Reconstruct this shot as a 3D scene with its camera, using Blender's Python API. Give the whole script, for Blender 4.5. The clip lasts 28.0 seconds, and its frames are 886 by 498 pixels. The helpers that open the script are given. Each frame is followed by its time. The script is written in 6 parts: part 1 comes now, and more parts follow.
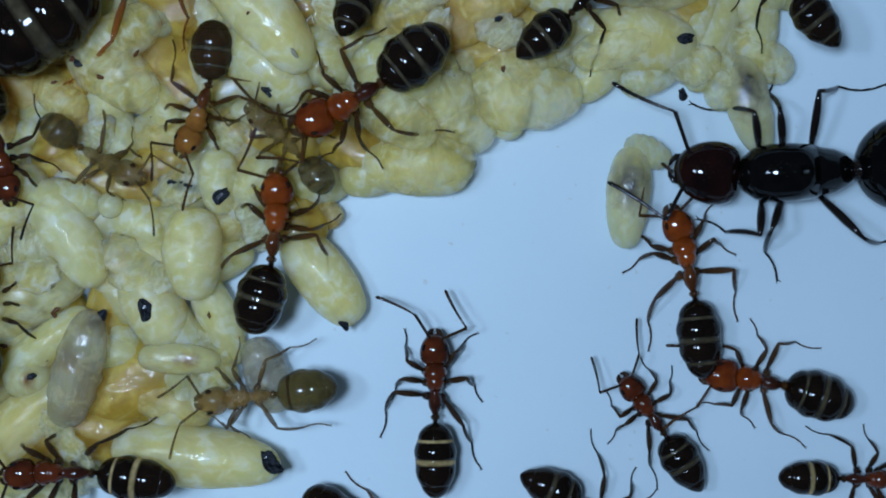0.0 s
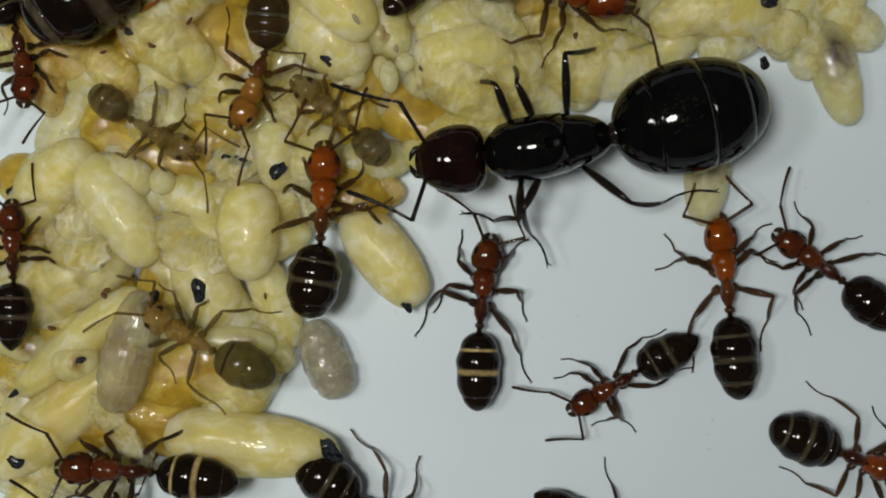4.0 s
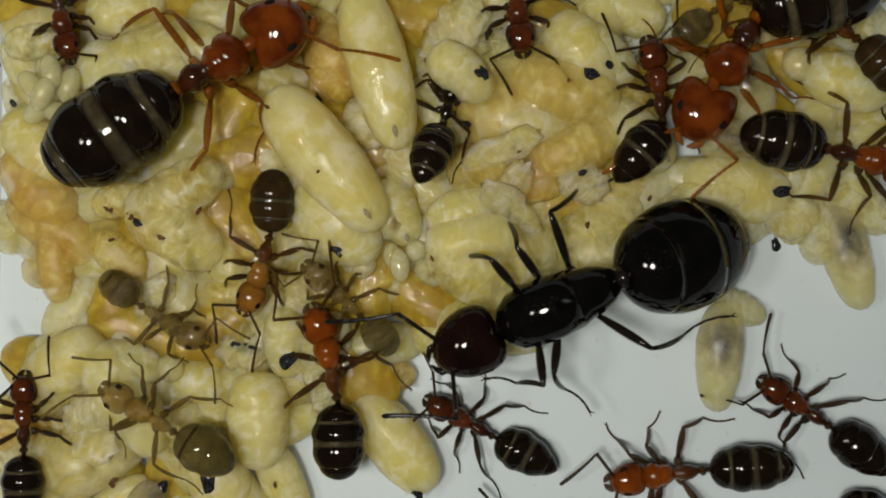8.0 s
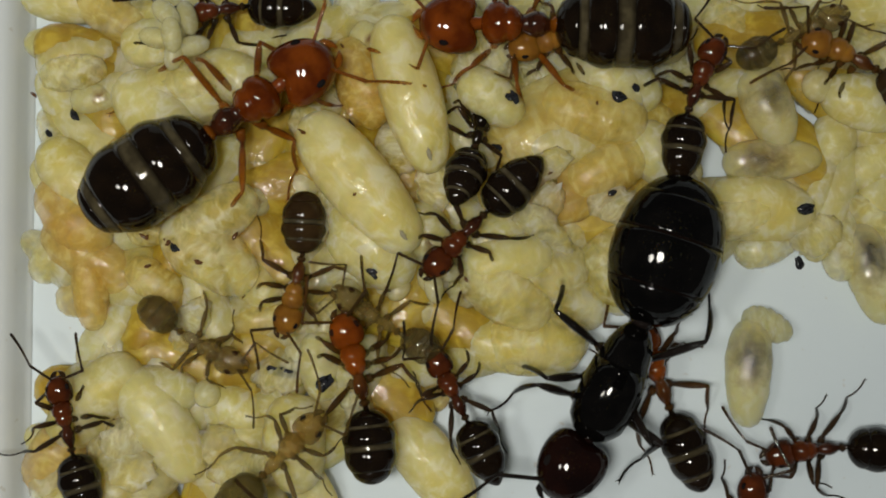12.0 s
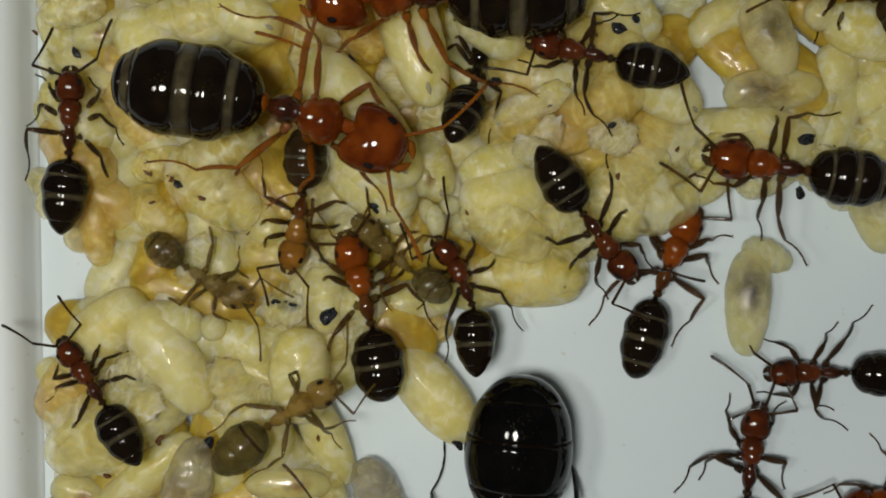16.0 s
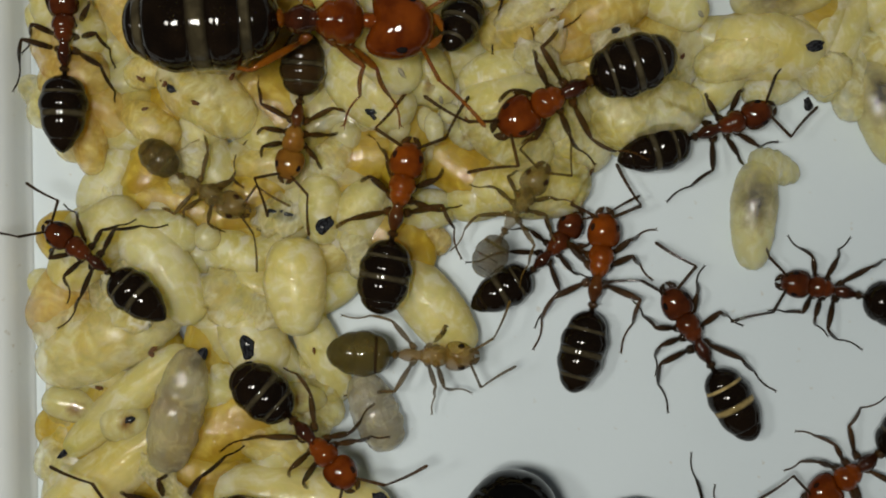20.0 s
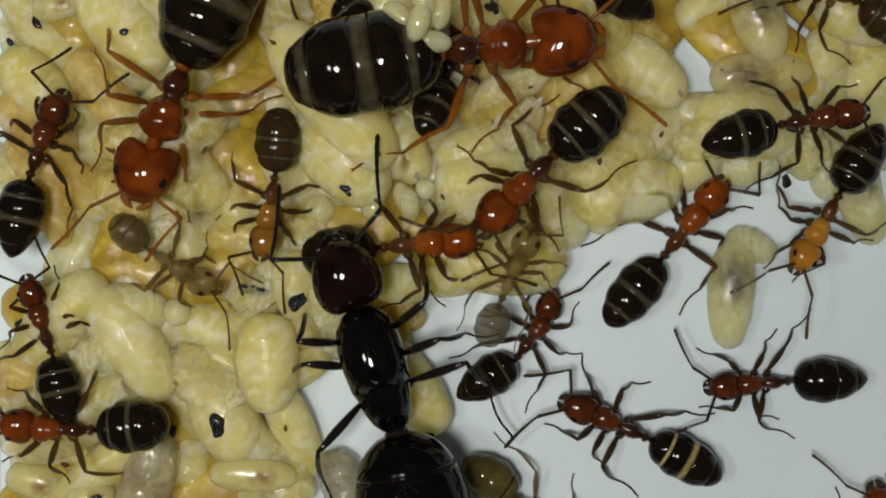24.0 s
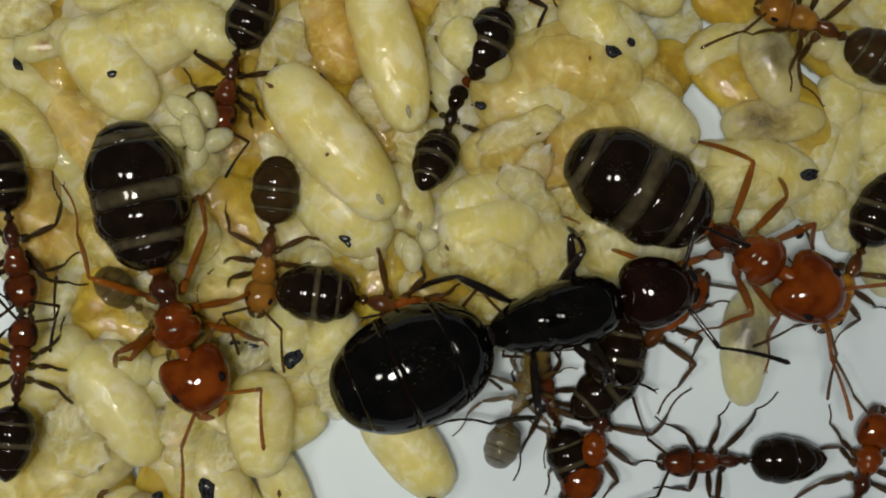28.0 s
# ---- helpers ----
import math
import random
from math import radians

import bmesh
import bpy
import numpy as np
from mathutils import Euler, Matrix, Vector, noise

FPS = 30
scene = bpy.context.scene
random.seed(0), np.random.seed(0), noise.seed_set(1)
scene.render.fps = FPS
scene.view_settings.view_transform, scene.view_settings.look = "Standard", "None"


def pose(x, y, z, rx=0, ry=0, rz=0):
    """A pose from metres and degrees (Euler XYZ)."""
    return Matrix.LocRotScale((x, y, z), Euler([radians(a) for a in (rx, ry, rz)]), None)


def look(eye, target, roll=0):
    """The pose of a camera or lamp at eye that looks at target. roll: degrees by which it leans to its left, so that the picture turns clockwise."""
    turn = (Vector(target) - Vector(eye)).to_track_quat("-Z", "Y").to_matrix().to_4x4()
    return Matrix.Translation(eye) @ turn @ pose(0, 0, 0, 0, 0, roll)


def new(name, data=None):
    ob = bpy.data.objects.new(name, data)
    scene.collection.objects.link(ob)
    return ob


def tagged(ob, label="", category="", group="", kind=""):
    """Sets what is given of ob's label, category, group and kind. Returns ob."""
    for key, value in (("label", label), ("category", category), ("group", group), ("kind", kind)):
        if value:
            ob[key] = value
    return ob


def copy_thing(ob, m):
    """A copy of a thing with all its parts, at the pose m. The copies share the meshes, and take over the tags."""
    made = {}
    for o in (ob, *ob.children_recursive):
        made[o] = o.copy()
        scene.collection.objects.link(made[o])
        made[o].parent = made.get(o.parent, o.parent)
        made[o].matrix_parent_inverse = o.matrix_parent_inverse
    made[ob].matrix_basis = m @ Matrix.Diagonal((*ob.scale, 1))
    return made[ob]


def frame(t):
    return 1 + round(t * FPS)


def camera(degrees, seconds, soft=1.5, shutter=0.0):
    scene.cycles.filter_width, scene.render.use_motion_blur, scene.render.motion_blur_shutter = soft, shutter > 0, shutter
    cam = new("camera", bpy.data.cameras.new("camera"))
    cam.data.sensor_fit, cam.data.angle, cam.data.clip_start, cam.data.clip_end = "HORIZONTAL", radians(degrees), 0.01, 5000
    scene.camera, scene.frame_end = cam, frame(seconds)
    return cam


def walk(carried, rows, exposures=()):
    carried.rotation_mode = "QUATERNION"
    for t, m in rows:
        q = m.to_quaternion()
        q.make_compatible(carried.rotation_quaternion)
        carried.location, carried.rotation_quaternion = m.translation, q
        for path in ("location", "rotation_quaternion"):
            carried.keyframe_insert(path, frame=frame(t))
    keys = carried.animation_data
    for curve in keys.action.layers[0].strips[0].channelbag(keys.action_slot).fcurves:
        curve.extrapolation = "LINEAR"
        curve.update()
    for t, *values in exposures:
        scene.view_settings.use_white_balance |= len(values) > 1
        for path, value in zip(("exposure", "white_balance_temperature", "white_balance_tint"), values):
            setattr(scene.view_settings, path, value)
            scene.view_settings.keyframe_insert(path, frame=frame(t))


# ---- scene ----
SPAN = 28.0
MM = 0.001

# ---------------------------------------------------------------- camera
cam = camera(40, SPAN, soft=1.9)
walk(cam, [
    (0, pose(0.01116, -0.00249, 0.05214, -0.036, 0.105, 0.674)),
    (0.5, pose(0.01066, -0.00260, 0.05189, -0.897, 0.123, 0.747)),
    (1, pose(0.01047, -0.00271, 0.05154, -1.262, 0.439, 0.865)),
    (1.5, pose(0.01050, -0.00282, 0.05122, -1.297, 0.993, 0.800)),
    (2, pose(0.01031, -0.00297, 0.05086, -1.188, 1.298, 0.760)),
    (2.5, pose(0.01008, -0.00330, 0.05065, -0.815, 1.452, 0.646)),
    (3, pose(0.00960, -0.00336, 0.05040, -0.615, 1.219, 0.597)),
    (3.5, pose(0.00972, -0.00325, 0.04991, -0.495, 1.556, 0.613)),
    (5.5, pose(0.00911, -0.00317, 0.04920, 1.050, 1.209, 0.735)),
    (6, pose(0.00870, -0.00184, 0.04918, 1.354, 0.788, 0.830)),
    (6.5, pose(0.00830, 0.00159, 0.04920, 0.343, 0.409, 0.967)),
    (7, pose(0.00896, 0.00442, 0.04929, 0.607, 1.267, 0.897)),
    (7.5, pose(0.00898, 0.00423, 0.04926, 0.775, 1.324, 0.691)),
    (8, pose(0.00874, 0.00369, 0.04923, 0.270, 1.027, 0.534)),
    (8.5, pose(0.00859, 0.00371, 0.04925, -0.102, 0.842, 0.660)),
    (9, pose(0.00843, 0.00350, 0.04920, 0.200, 0.632, 0.518)),
    (9.5, pose(0.00814, 0.00349, 0.04963, 0.396, 0.435, 0.592)),
    (10, pose(0.00813, 0.00345, 0.04997, 0.678, 0.647, 0.668)),
    (10.5, pose(0.00790, 0.00332, 0.05010, 1.058, 0.659, 0.651)),
    (11, pose(0.00709, 0.00259, 0.05000, 2.149, 0.037, 0.422)),
    (11.5, pose(0.00662, 0.00207, 0.04993, 2.996, -0.200, 0.013)),
    (12, pose(0.00627, 0.00199, 0.04992, 3.304, -0.362, -0.379)),
    (12.5, pose(0.00631, 0.00250, 0.05011, 3.044, -0.177, -0.554)),
    (14.5, pose(0.00667, 0.00493, 0.05073, 0.299, 0.031, -0.661)),
    (15, pose(0.00701, 0.00388, 0.05058, 0.335, 0.474, -0.802)),
    (15.5, pose(0.00721, 0.00287, 0.05049, 0.220, 0.748, -0.954)),
    (16, pose(0.00698, 0.00229, 0.05034, -0.207, 0.548, -0.866)),
    (16.5, pose(0.00674, 0.00218, 0.05021, -0.422, 0.314, -0.742)),
    (17, pose(0.00638, 0.00189, 0.05004, -0.473, -0.064, -0.738)),
    (17.5, pose(0.00629, 0.00076, 0.05007, -0.791, -0.130, -0.790)),
    (18, pose(0.00639, -0.00065, 0.05006, -1.231, 0.029, -0.850)),
    (18.5, pose(0.00659, -0.00145, 0.04984, -1.451, 0.301, -0.958)),
    (19, pose(0.00719, -0.00114, 0.04966, -1.735, 0.965, -0.832)),
    (19.5, pose(0.00707, -0.00079, 0.04941, -1.334, 0.779, -0.750)),
    (20, pose(0.00724, -0.00065, 0.04933, -0.956, 0.868, -0.627)),
    (20.5, pose(0.00733, -0.00088, 0.04935, -0.609, 0.922, -0.594)),
    (22.5, pose(0.00823, 0.00049, 0.04891, -0.777, 1.387, 0.001)),
    (23, pose(0.00831, 0.00119, 0.04890, -0.788, 1.290, 0.356)),
    (23.5, pose(0.00782, 0.00206, 0.04879, -1.165, 0.536, 0.378)),
    (24, pose(0.00706, 0.00257, 0.04861, -1.252, -0.537, -0.023)),
    (24.5, pose(0.00627, 0.00283, 0.04847, -1.294, -1.624, -0.262)),
    (25, pose(0.00570, 0.00268, 0.04838, -0.996, -2.382, -0.434)),
    (25.5, pose(0.00535, 0.00267, 0.04821, -0.866, -2.795, -0.475)),
    (26, pose(0.00521, 0.00253, 0.04800, -0.585, -2.905, -0.550)),
    (26.5, pose(0.00477, 0.00229, 0.04760, -0.224, -3.332, -0.633)),
    (27, pose(0.00470, 0.00225, 0.04708, 0.229, -3.306, -0.774)),
    (27.5, pose(0.00489, 0.00247, 0.04669, 1.284, -3.023, -0.414)),
    (28, pose(0.00517, 0.00236, 0.04637, 1.471, -2.828, -0.098)),
], exposures=[(0, -0.12, 4480, 4), (1, -0.11, 5270, 5), (2, -0.11, 5870, 6), (3.5, -0.07, 6420, 8), (6.5, -0.14, 7120, 8), (10, -0.12, 6900, 8), (17, -0.12, 6800, 7), (22, -0.11, 6850, 8), (25, 0.03, 6750, 8), (28, -0.01, 6850, 8)])

# ---------------------------------------------------------------- light
world = bpy.data.worlds.new("room")
scene.world = world
world.use_nodes = True
wn = world.node_tree
wn.nodes["Background"].inputs["Color"].default_value = (0.93, 0.97, 1.0, 1)
wn.nodes["Background"].inputs["Strength"].default_value = 0.05


def lamp(name, eye, target, size, watts, color):
    data = bpy.data.lights.new(name, "AREA")
    data.shape, data.size, data.energy, data.color = "DISK", size, watts, color
    new(name, data).matrix_world = look(eye, target)


# two small white lamps over the nest: one beside the lens, one further off to the west
lamp("lens_lamp", (-0.006, -0.002, 0.090), (0.008, 0.002, 0.0), 0.016, 0.0505, (1.0, 0.985, 0.93))
lamp("side_lamp", (-0.030, 0.000, 0.080), (0.008, 0.002, 0.0), 0.012, 0.0135, (1.0, 0.985, 0.93))


# ---------------------------------------------------------------- materials
def material(name):
    m = bpy.data.materials.new(name)
    m.use_nodes = True
    nt = m.node_tree
    return m, nt, nt.nodes["Principled BSDF"]


def node(nt, kind, **values):
    n = nt.nodes.new(kind)
    for k, v in values.items():
        n.inputs[k].default_value = v
    return n


def grain(nt, bsdf, scale, depth, coord, detail=4.0):
    """Fine relief from noise."""
    no = node(nt, "ShaderNodeTexNoise", Scale=scale, Detail=detail)
    nt.links.new(coord, no.inputs["Vector"])
    bu = node(nt, "ShaderNodeBump", Strength=1.0, Distance=depth)
    nt.links.new(no.outputs["Fac"], bu.inputs["Height"])
    nt.links.new(bu.outputs["Normal"], bsdf.inputs["Normal"])
    return no, bu


def mixed(nt, fac, a, b):
    mx = nt.nodes.new("ShaderNodeMix")
    mx.data_type = "RGBA"
    for i, c in ((6, a), (7, b)):
        if isinstance(c, tuple):
            mx.inputs[i].default_value = (*c, 1)
        else:
            nt.links.new(c, mx.inputs[i])
    nt.links.new(fac, mx.inputs[0])
    return mx.outputs[2]


def ramp(nt, fac, lo, hi):
    r = nt.nodes.new("ShaderNodeMapRange")
    r.inputs["From Min"].default_value, r.inputs["From Max"].default_value = lo, hi
    nt.links.new(fac, r.inputs["Value"])
    return r.outputs["Result"]


def cuticle(name, a, b, rough=0.22, see=0.0, coat=0.3, spec=0.0, scale=900.0, clear=1.0, margin=None, ior=1.46):
    """Ant shell: two tones, fine sculpture, glossy. margin: the darker tone into which a band fades at both of its edges."""
    m, nt, bs = material(name)
    co = nt.nodes.new("ShaderNodeTexCoord").outputs["Object"]
    big = node(nt, "ShaderNodeTexNoise", Scale=scale, Detail=3.0)
    nt.links.new(co, big.inputs["Vector"])
    tone = mixed(nt, ramp(nt, big.outputs["Fac"], 0.38, 0.62), a, b)
    if margin:
        along = nt.nodes.new("ShaderNodeSeparateXYZ")
        nt.links.new(nt.nodes["Texture Coordinate"].outputs["Generated"], along.inputs[0])
        mid = nt.nodes.new("ShaderNodeMath")
        mid.operation = "PINGPONG"
        mid.inputs[1].default_value = 0.5
        nt.links.new(along.outputs["X"], mid.inputs[0])
        tone = mixed(nt, ramp(nt, mid.outputs[0], 0.05, 0.34), margin, tone)
    nt.links.new(tone, bs.inputs["Base Color"])
    fine, _ = grain(nt, bs, 9000.0, 0.000006, co)
    rr = ramp(nt, fine.outputs["Fac"], 0.2, 0.8)
    mr = nt.nodes.new("ShaderNodeMath")
    mr.operation = "MULTIPLY_ADD"
    mr.inputs[1].default_value, mr.inputs[2].default_value = 0.10, rough
    nt.links.new(rr, mr.inputs[0])
    nt.links.new(mr.outputs[0], bs.inputs["Roughness"])
    bs.inputs["Coat Weight"].default_value = coat
    bs.inputs["Specular IOR Level"].default_value = spec
    bs.inputs["Coat Roughness"].default_value = 0.06
    bs.inputs["Coat IOR"].default_value = ior
    bs.inputs["Alpha"].default_value = clear
    dent = node(nt, "ShaderNodeTexNoise", Scale=2400.0, Detail=3.0)
    nt.links.new(co, dent.inputs["Vector"])
    db = node(nt, "ShaderNodeBump", Strength=1.0, Distance=0.000007)
    nt.links.new(dent.outputs["Fac"], db.inputs["Height"])
    nt.links.new(db.outputs["Normal"], bs.inputs["Coat Normal"])
    if see:
        bs.inputs["Subsurface Weight"].default_value = see
        bs.inputs["Subsurface Radius"].default_value = (1.0, 0.6, 0.3)
        bs.inputs["Subsurface Scale"].default_value = 0.0006
    return m


def silk(name, a, b, stain, rough=0.5, see=1.0, lump=0.00002, gut=None, clear=0.55, coat=0.6, gloss=0.16, wetness=0.00003, patchy=0.0):
    """Cocoon silk or larval skin: mottled and fibrous, translucent, moist. patchy: how much its density varies."""
    m, nt, bs = material(name)
    co = nt.nodes.new("ShaderNodeTexCoord").outputs["Object"]
    rnd = nt.nodes.new("ShaderNodeObjectInfo").outputs["Random"]
    shift = nt.nodes.new("ShaderNodeVectorMath")
    shift.operation = "ADD"
    even = nt.nodes.new("ShaderNodeMapping")
    even.inputs["Scale"].default_value = (2.3, 1.0, 0.9)
    nt.links.new(co, even.inputs["Vector"])
    nt.links.new(even.outputs[0], shift.inputs[0])
    nt.links.new(rnd, shift.inputs[1])
    big = node(nt, "ShaderNodeTexNoise", Scale=620.0, Detail=5.0, Distortion=0.4)
    nt.links.new(shift.outputs[0], big.inputs["Vector"])
    c = mixed(nt, ramp(nt, big.outputs["Fac"], 0.36, 0.62), a, b)
    blot = node(nt, "ShaderNodeTexNoise", Scale=1700.0, Detail=6.0, Distortion=0.5)
    nt.links.new(shift.outputs[0], blot.inputs["Vector"])
    c = mixed(nt, ramp(nt, blot.outputs["Fac"], 0.50, 0.66), c, stain)
    # threads of silk, drawn out along the cocoon
    fold = nt.nodes.new("ShaderNodeMapping")
    fold.inputs["Scale"].default_value = (0.28, 1.4, 1.4)
    nt.links.new(shift.outputs[0], fold.inputs["Vector"])
    thread = node(nt, "ShaderNodeTexNoise", Scale=3400.0, Detail=5.0, Distortion=0.3)
    nt.links.new(fold.outputs[0], thread.inputs["Vector"])
    if patchy:
        c = mixed(nt, ramp(nt, thread.outputs["Fac"], 0.54, 0.94), c, tuple(min(0.95, 0.15 + 0.85 * v) for v in stain))
    tone = mixed(nt, rnd, (1.0, 1.0, 1.0), (0.96, 0.93, 0.84))
    mul = nt.nodes.new("ShaderNodeMix")
    mul.data_type, mul.blend_type = "RGBA", "MULTIPLY"
    mul.inputs[0].default_value = 1.0
    nt.links.new(c, mul.inputs[6])
    nt.links.new(tone, mul.inputs[7])
    col = mul.outputs[2]
    if gut:
        # dark gut contents that show through the skin
        sep = nt.nodes.new("ShaderNodeVectorMath")
        sep.operation = "DISTANCE"
        sq = nt.nodes.new("ShaderNodeMapping")
        sq.inputs["Location"].default_value = (gut[0], 0, 0)
        sq.inputs["Scale"].default_value = gut[1]
        nt.links.new(co, sq.inputs["Vector"])
        wob = nt.nodes.new("ShaderNodeVectorMath")
        wob.operation = "ADD"
        nt.links.new(sq.outputs[0], wob.inputs[0])
        nt.links.new(blot.outputs["Color"], wob.inputs[1])
        nt.links.new(wob.outputs[0], sep.inputs[0])
        sep.inputs[1].default_value = (0.5, 0.5, 0.5)
        col = mixed(nt, ramp(nt, sep.outputs["Value"], 0.95, 0.15), col, gut[2])
    nt.links.new(col, bs.inputs["Base Color"])
    bs.inputs["Roughness"].default_value = rough
    bs.inputs["Specular IOR Level"].default_value = 0.25
    bs.inputs["Subsurface Weight"].default_value = see
    bs.inputs["Subsurface Radius"].default_value = (1.0, 0.86, 0.42)
    bs.inputs["Subsurface Scale"].default_value = 0.0024
    bs.inputs["Coat Weight"].default_value = coat
    bs.inputs["Coat Roughness"].default_value = gloss
    bs.inputs["Alpha"].default_value = clear
    if patchy:
        dense = nt.nodes.new("ShaderNodeMath")
        dense.operation = "MULTIPLY_ADD"
        dense.use_clamp = True
        dense.inputs[1].default_value, dense.inputs[2].default_value = patchy, clear - patchy / 2
        nt.links.new(ramp(nt, blot.outputs["Fac"], 0.36, 0.64), dense.inputs[0])
        nt.links.new(dense.outputs[0], bs.inputs["Alpha"])
    wr = node(nt, "ShaderNodeTexNoise", Scale=2600.0, Detail=5.0)
    nt.links.new(shift.outputs[0], wr.inputs["Vector"])
    bu = node(nt, "ShaderNodeBump", Strength=1.0, Distance=lump)
    nt.links.new(wr.outputs["Fac"], bu.inputs["Height"])
    fb = node(nt, "ShaderNodeBump", Strength=1.0, Distance=lump * 1.3)
    nt.links.new(thread.outputs["Fac"], fb.inputs["Height"])
    nt.links.new(bu.outputs["Normal"], fb.inputs["Normal"])
    nt.links.new(fb.outputs["Normal"], bs.inputs["Normal"])
    wet = node(nt, "ShaderNodeTexNoise", Scale=4500.0, Detail=2.0)
    nt.links.new(shift.outputs[0], wet.inputs["Vector"])
    wb = node(nt, "ShaderNodeBump", Strength=1.0, Distance=wetness)
    nt.links.new(wet.outputs["Fac"], wb.inputs["Height"])
    nt.links.new(wb.outputs["Normal"], bs.inputs["Coat Normal"])
    return m


def plastic(name, a, b, rough):
    m, nt, bs = material(name)
    co = nt.nodes.new("ShaderNodeTexCoord").outputs["Object"]
    big = node(nt, "ShaderNodeTexNoise", Scale=70.0, Detail=4.0)
    nt.links.new(co, big.inputs["Vector"])
    c = mixed(nt, ramp(nt, big.outputs["Fac"], 0.35, 0.7), a, b)
    spk = node(nt, "ShaderNodeTexNoise", Scale=1900.0, Detail=2.0)
    nt.links.new(co, spk.inputs["Vector"])
    c = mixed(nt, ramp(nt, spk.outputs["Fac"], 0.70, 0.80), c, (0.50, 0.50, 0.47))
    nt.links.new(c, bs.inputs["Base Color"])
    bs.inputs["Roughness"].default_value = rough
    bs.inputs["Specular IOR Level"].default_value = 0.3
    grain(nt, bs, 2500.0, 0.00001, co)
    return m


FLOOR = plastic("floor_plastic", (0.63, 0.71, 0.765), (0.59, 0.67, 0.725), 0.55)
WALL = plastic("wall_plastic", (0.66, 0.705, 0.73), (0.61, 0.655, 0.68), 0.5)
CREAM = silk("cream_silk", (0.875, 0.775, 0.385), (0.81, 0.675, 0.22), (0.905, 0.835, 0.55), see=0.9, lump=0.00001, clear=0.62, patchy=0.12, gloss=0.12, wetness=0.00004, coat=0.35)
# deep filler silk: amber scattered light and shade of the gaps, put into its colour
GAP_SHADE = silk("gap_shade_silk", (0.58, 0.395, 0.034), (0.45, 0.275, 0.013), (0.64, 0.46, 0.065), see=0.9, lump=0.00002, clear=0.7, patchy=0.2, gloss=0.09, wetness=0.00006, coat=0.5)
PALE = silk("pale_silk", (0.87, 0.78, 0.41), (0.78, 0.64, 0.165), (0.90, 0.835, 0.56), rough=0.4, see=0.8, lump=0.00002, clear=0.40, patchy=0.3, gloss=0.05, wetness=0.00008, coat=0.9)
TAN = silk("tan_silk", (0.74, 0.57, 0.165), (0.66, 0.465, 0.09), (0.79, 0.655, 0.27), see=0.8, lump=0.00002, clear=0.45, patchy=0.25, gloss=0.09, wetness=0.00006, coat=0.5)
AMBER_SILK = silk("orange_silk", (0.72, 0.485, 0.12), (0.64, 0.375, 0.058), (0.77, 0.57, 0.20), see=0.8, lump=0.00002, clear=0.5, patchy=0.25, gloss=0.09, wetness=0.00006, coat=0.5)
PUPA = silk("pupa_skin", (0.93, 0.90, 0.70), (0.90, 0.85, 0.58), (0.95, 0.925, 0.78), rough=0.5, see=0.8, lump=0.000006, clear=1.0, coat=0.1, gloss=0.3)
LARVA = silk("larva_skin", (0.77, 0.72, 0.40), (0.69, 0.63, 0.29), (0.82, 0.77, 0.50), rough=0.3, lump=0.00002,
             gut=(0.35, (1300, 900, 150), (0.045, 0.030, 0.026)), clear=0.56, coat=0.7, gloss=0.05, wetness=0.00003)
NECK = silk("larva_neck_skin", (0.77, 0.71, 0.39), (0.69, 0.62, 0.28), (0.82, 0.77, 0.50), rough=0.3, lump=0.00003, clear=0.5, coat=0.9, gloss=0.04, wetness=0.00006)
SMALL = silk("small_larva_skin", (0.72, 0.65, 0.32), (0.66, 0.58, 0.26), (0.74, 0.69, 0.40), rough=0.16, lump=0.00002,
             gut=(-0.6, (2500, 1600, 200), (0.20, 0.09, 0.028)), clear=0.68, coat=1.0, gloss=0.05, wetness=0.00001)
GREY = silk("grey_larva_skin", (0.40, 0.36, 0.245), (0.27, 0.24, 0.155), (0.53, 0.48, 0.33), rough=0.35, lump=0.0001, clear=0.5, coat=0.8, gloss=0.10)
EGG = silk("egg_shell", (0.74, 0.69, 0.38), (0.68, 0.62, 0.30), (0.78, 0.74, 0.48), rough=0.10, see=0.6, lump=0.00001, clear=0.6, coat=1.0, gloss=0.04, wetness=0.000005)
SOOT = cuticle("meconium", (0.004, 0.004, 0.005), (0.032, 0.034, 0.040), rough=0.4, coat=0.3, scale=3400.0)
SPOT = cuticle("brown_spot", (0.13, 0.055, 0.022), (0.05, 0.022, 0.010), rough=0.4, coat=0.6, scale=3000.0)
DOT = cuticle("grey_dot", (0.30, 0.27, 0.18), (0.22, 0.20, 0.14), rough=0.5, coat=0.0)

BLACK = cuticle("black_shell", (0.0012, 0.0011, 0.0011), (0.003, 0.0026, 0.0024), rough=0.4, coat=1.0, ior=1.36)
BLACKRED = cuticle("black_red_shell", (0.0045, 0.0016, 0.0014), (0.01, 0.003, 0.002), rough=0.4, coat=1.0, ior=1.36)
GASTER = cuticle("brown_black_shell", (0.0045, 0.0026, 0.0014), (0.009, 0.005, 0.0025), rough=0.4, coat=1.0, ior=1.36)
BAND = cuticle("pale_band", (0.066, 0.054, 0.030), (0.036, 0.029, 0.016), rough=0.3, coat=1.0, scale=1600.0, margin=(0.006, 0.0034, 0.0018), ior=1.36)
GOLD = cuticle("straw_band", (0.42, 0.32, 0.14), (0.20, 0.15, 0.06), rough=0.25, coat=0.8, scale=1600.0, margin=(0.02, 0.012, 0.005), ior=1.36)
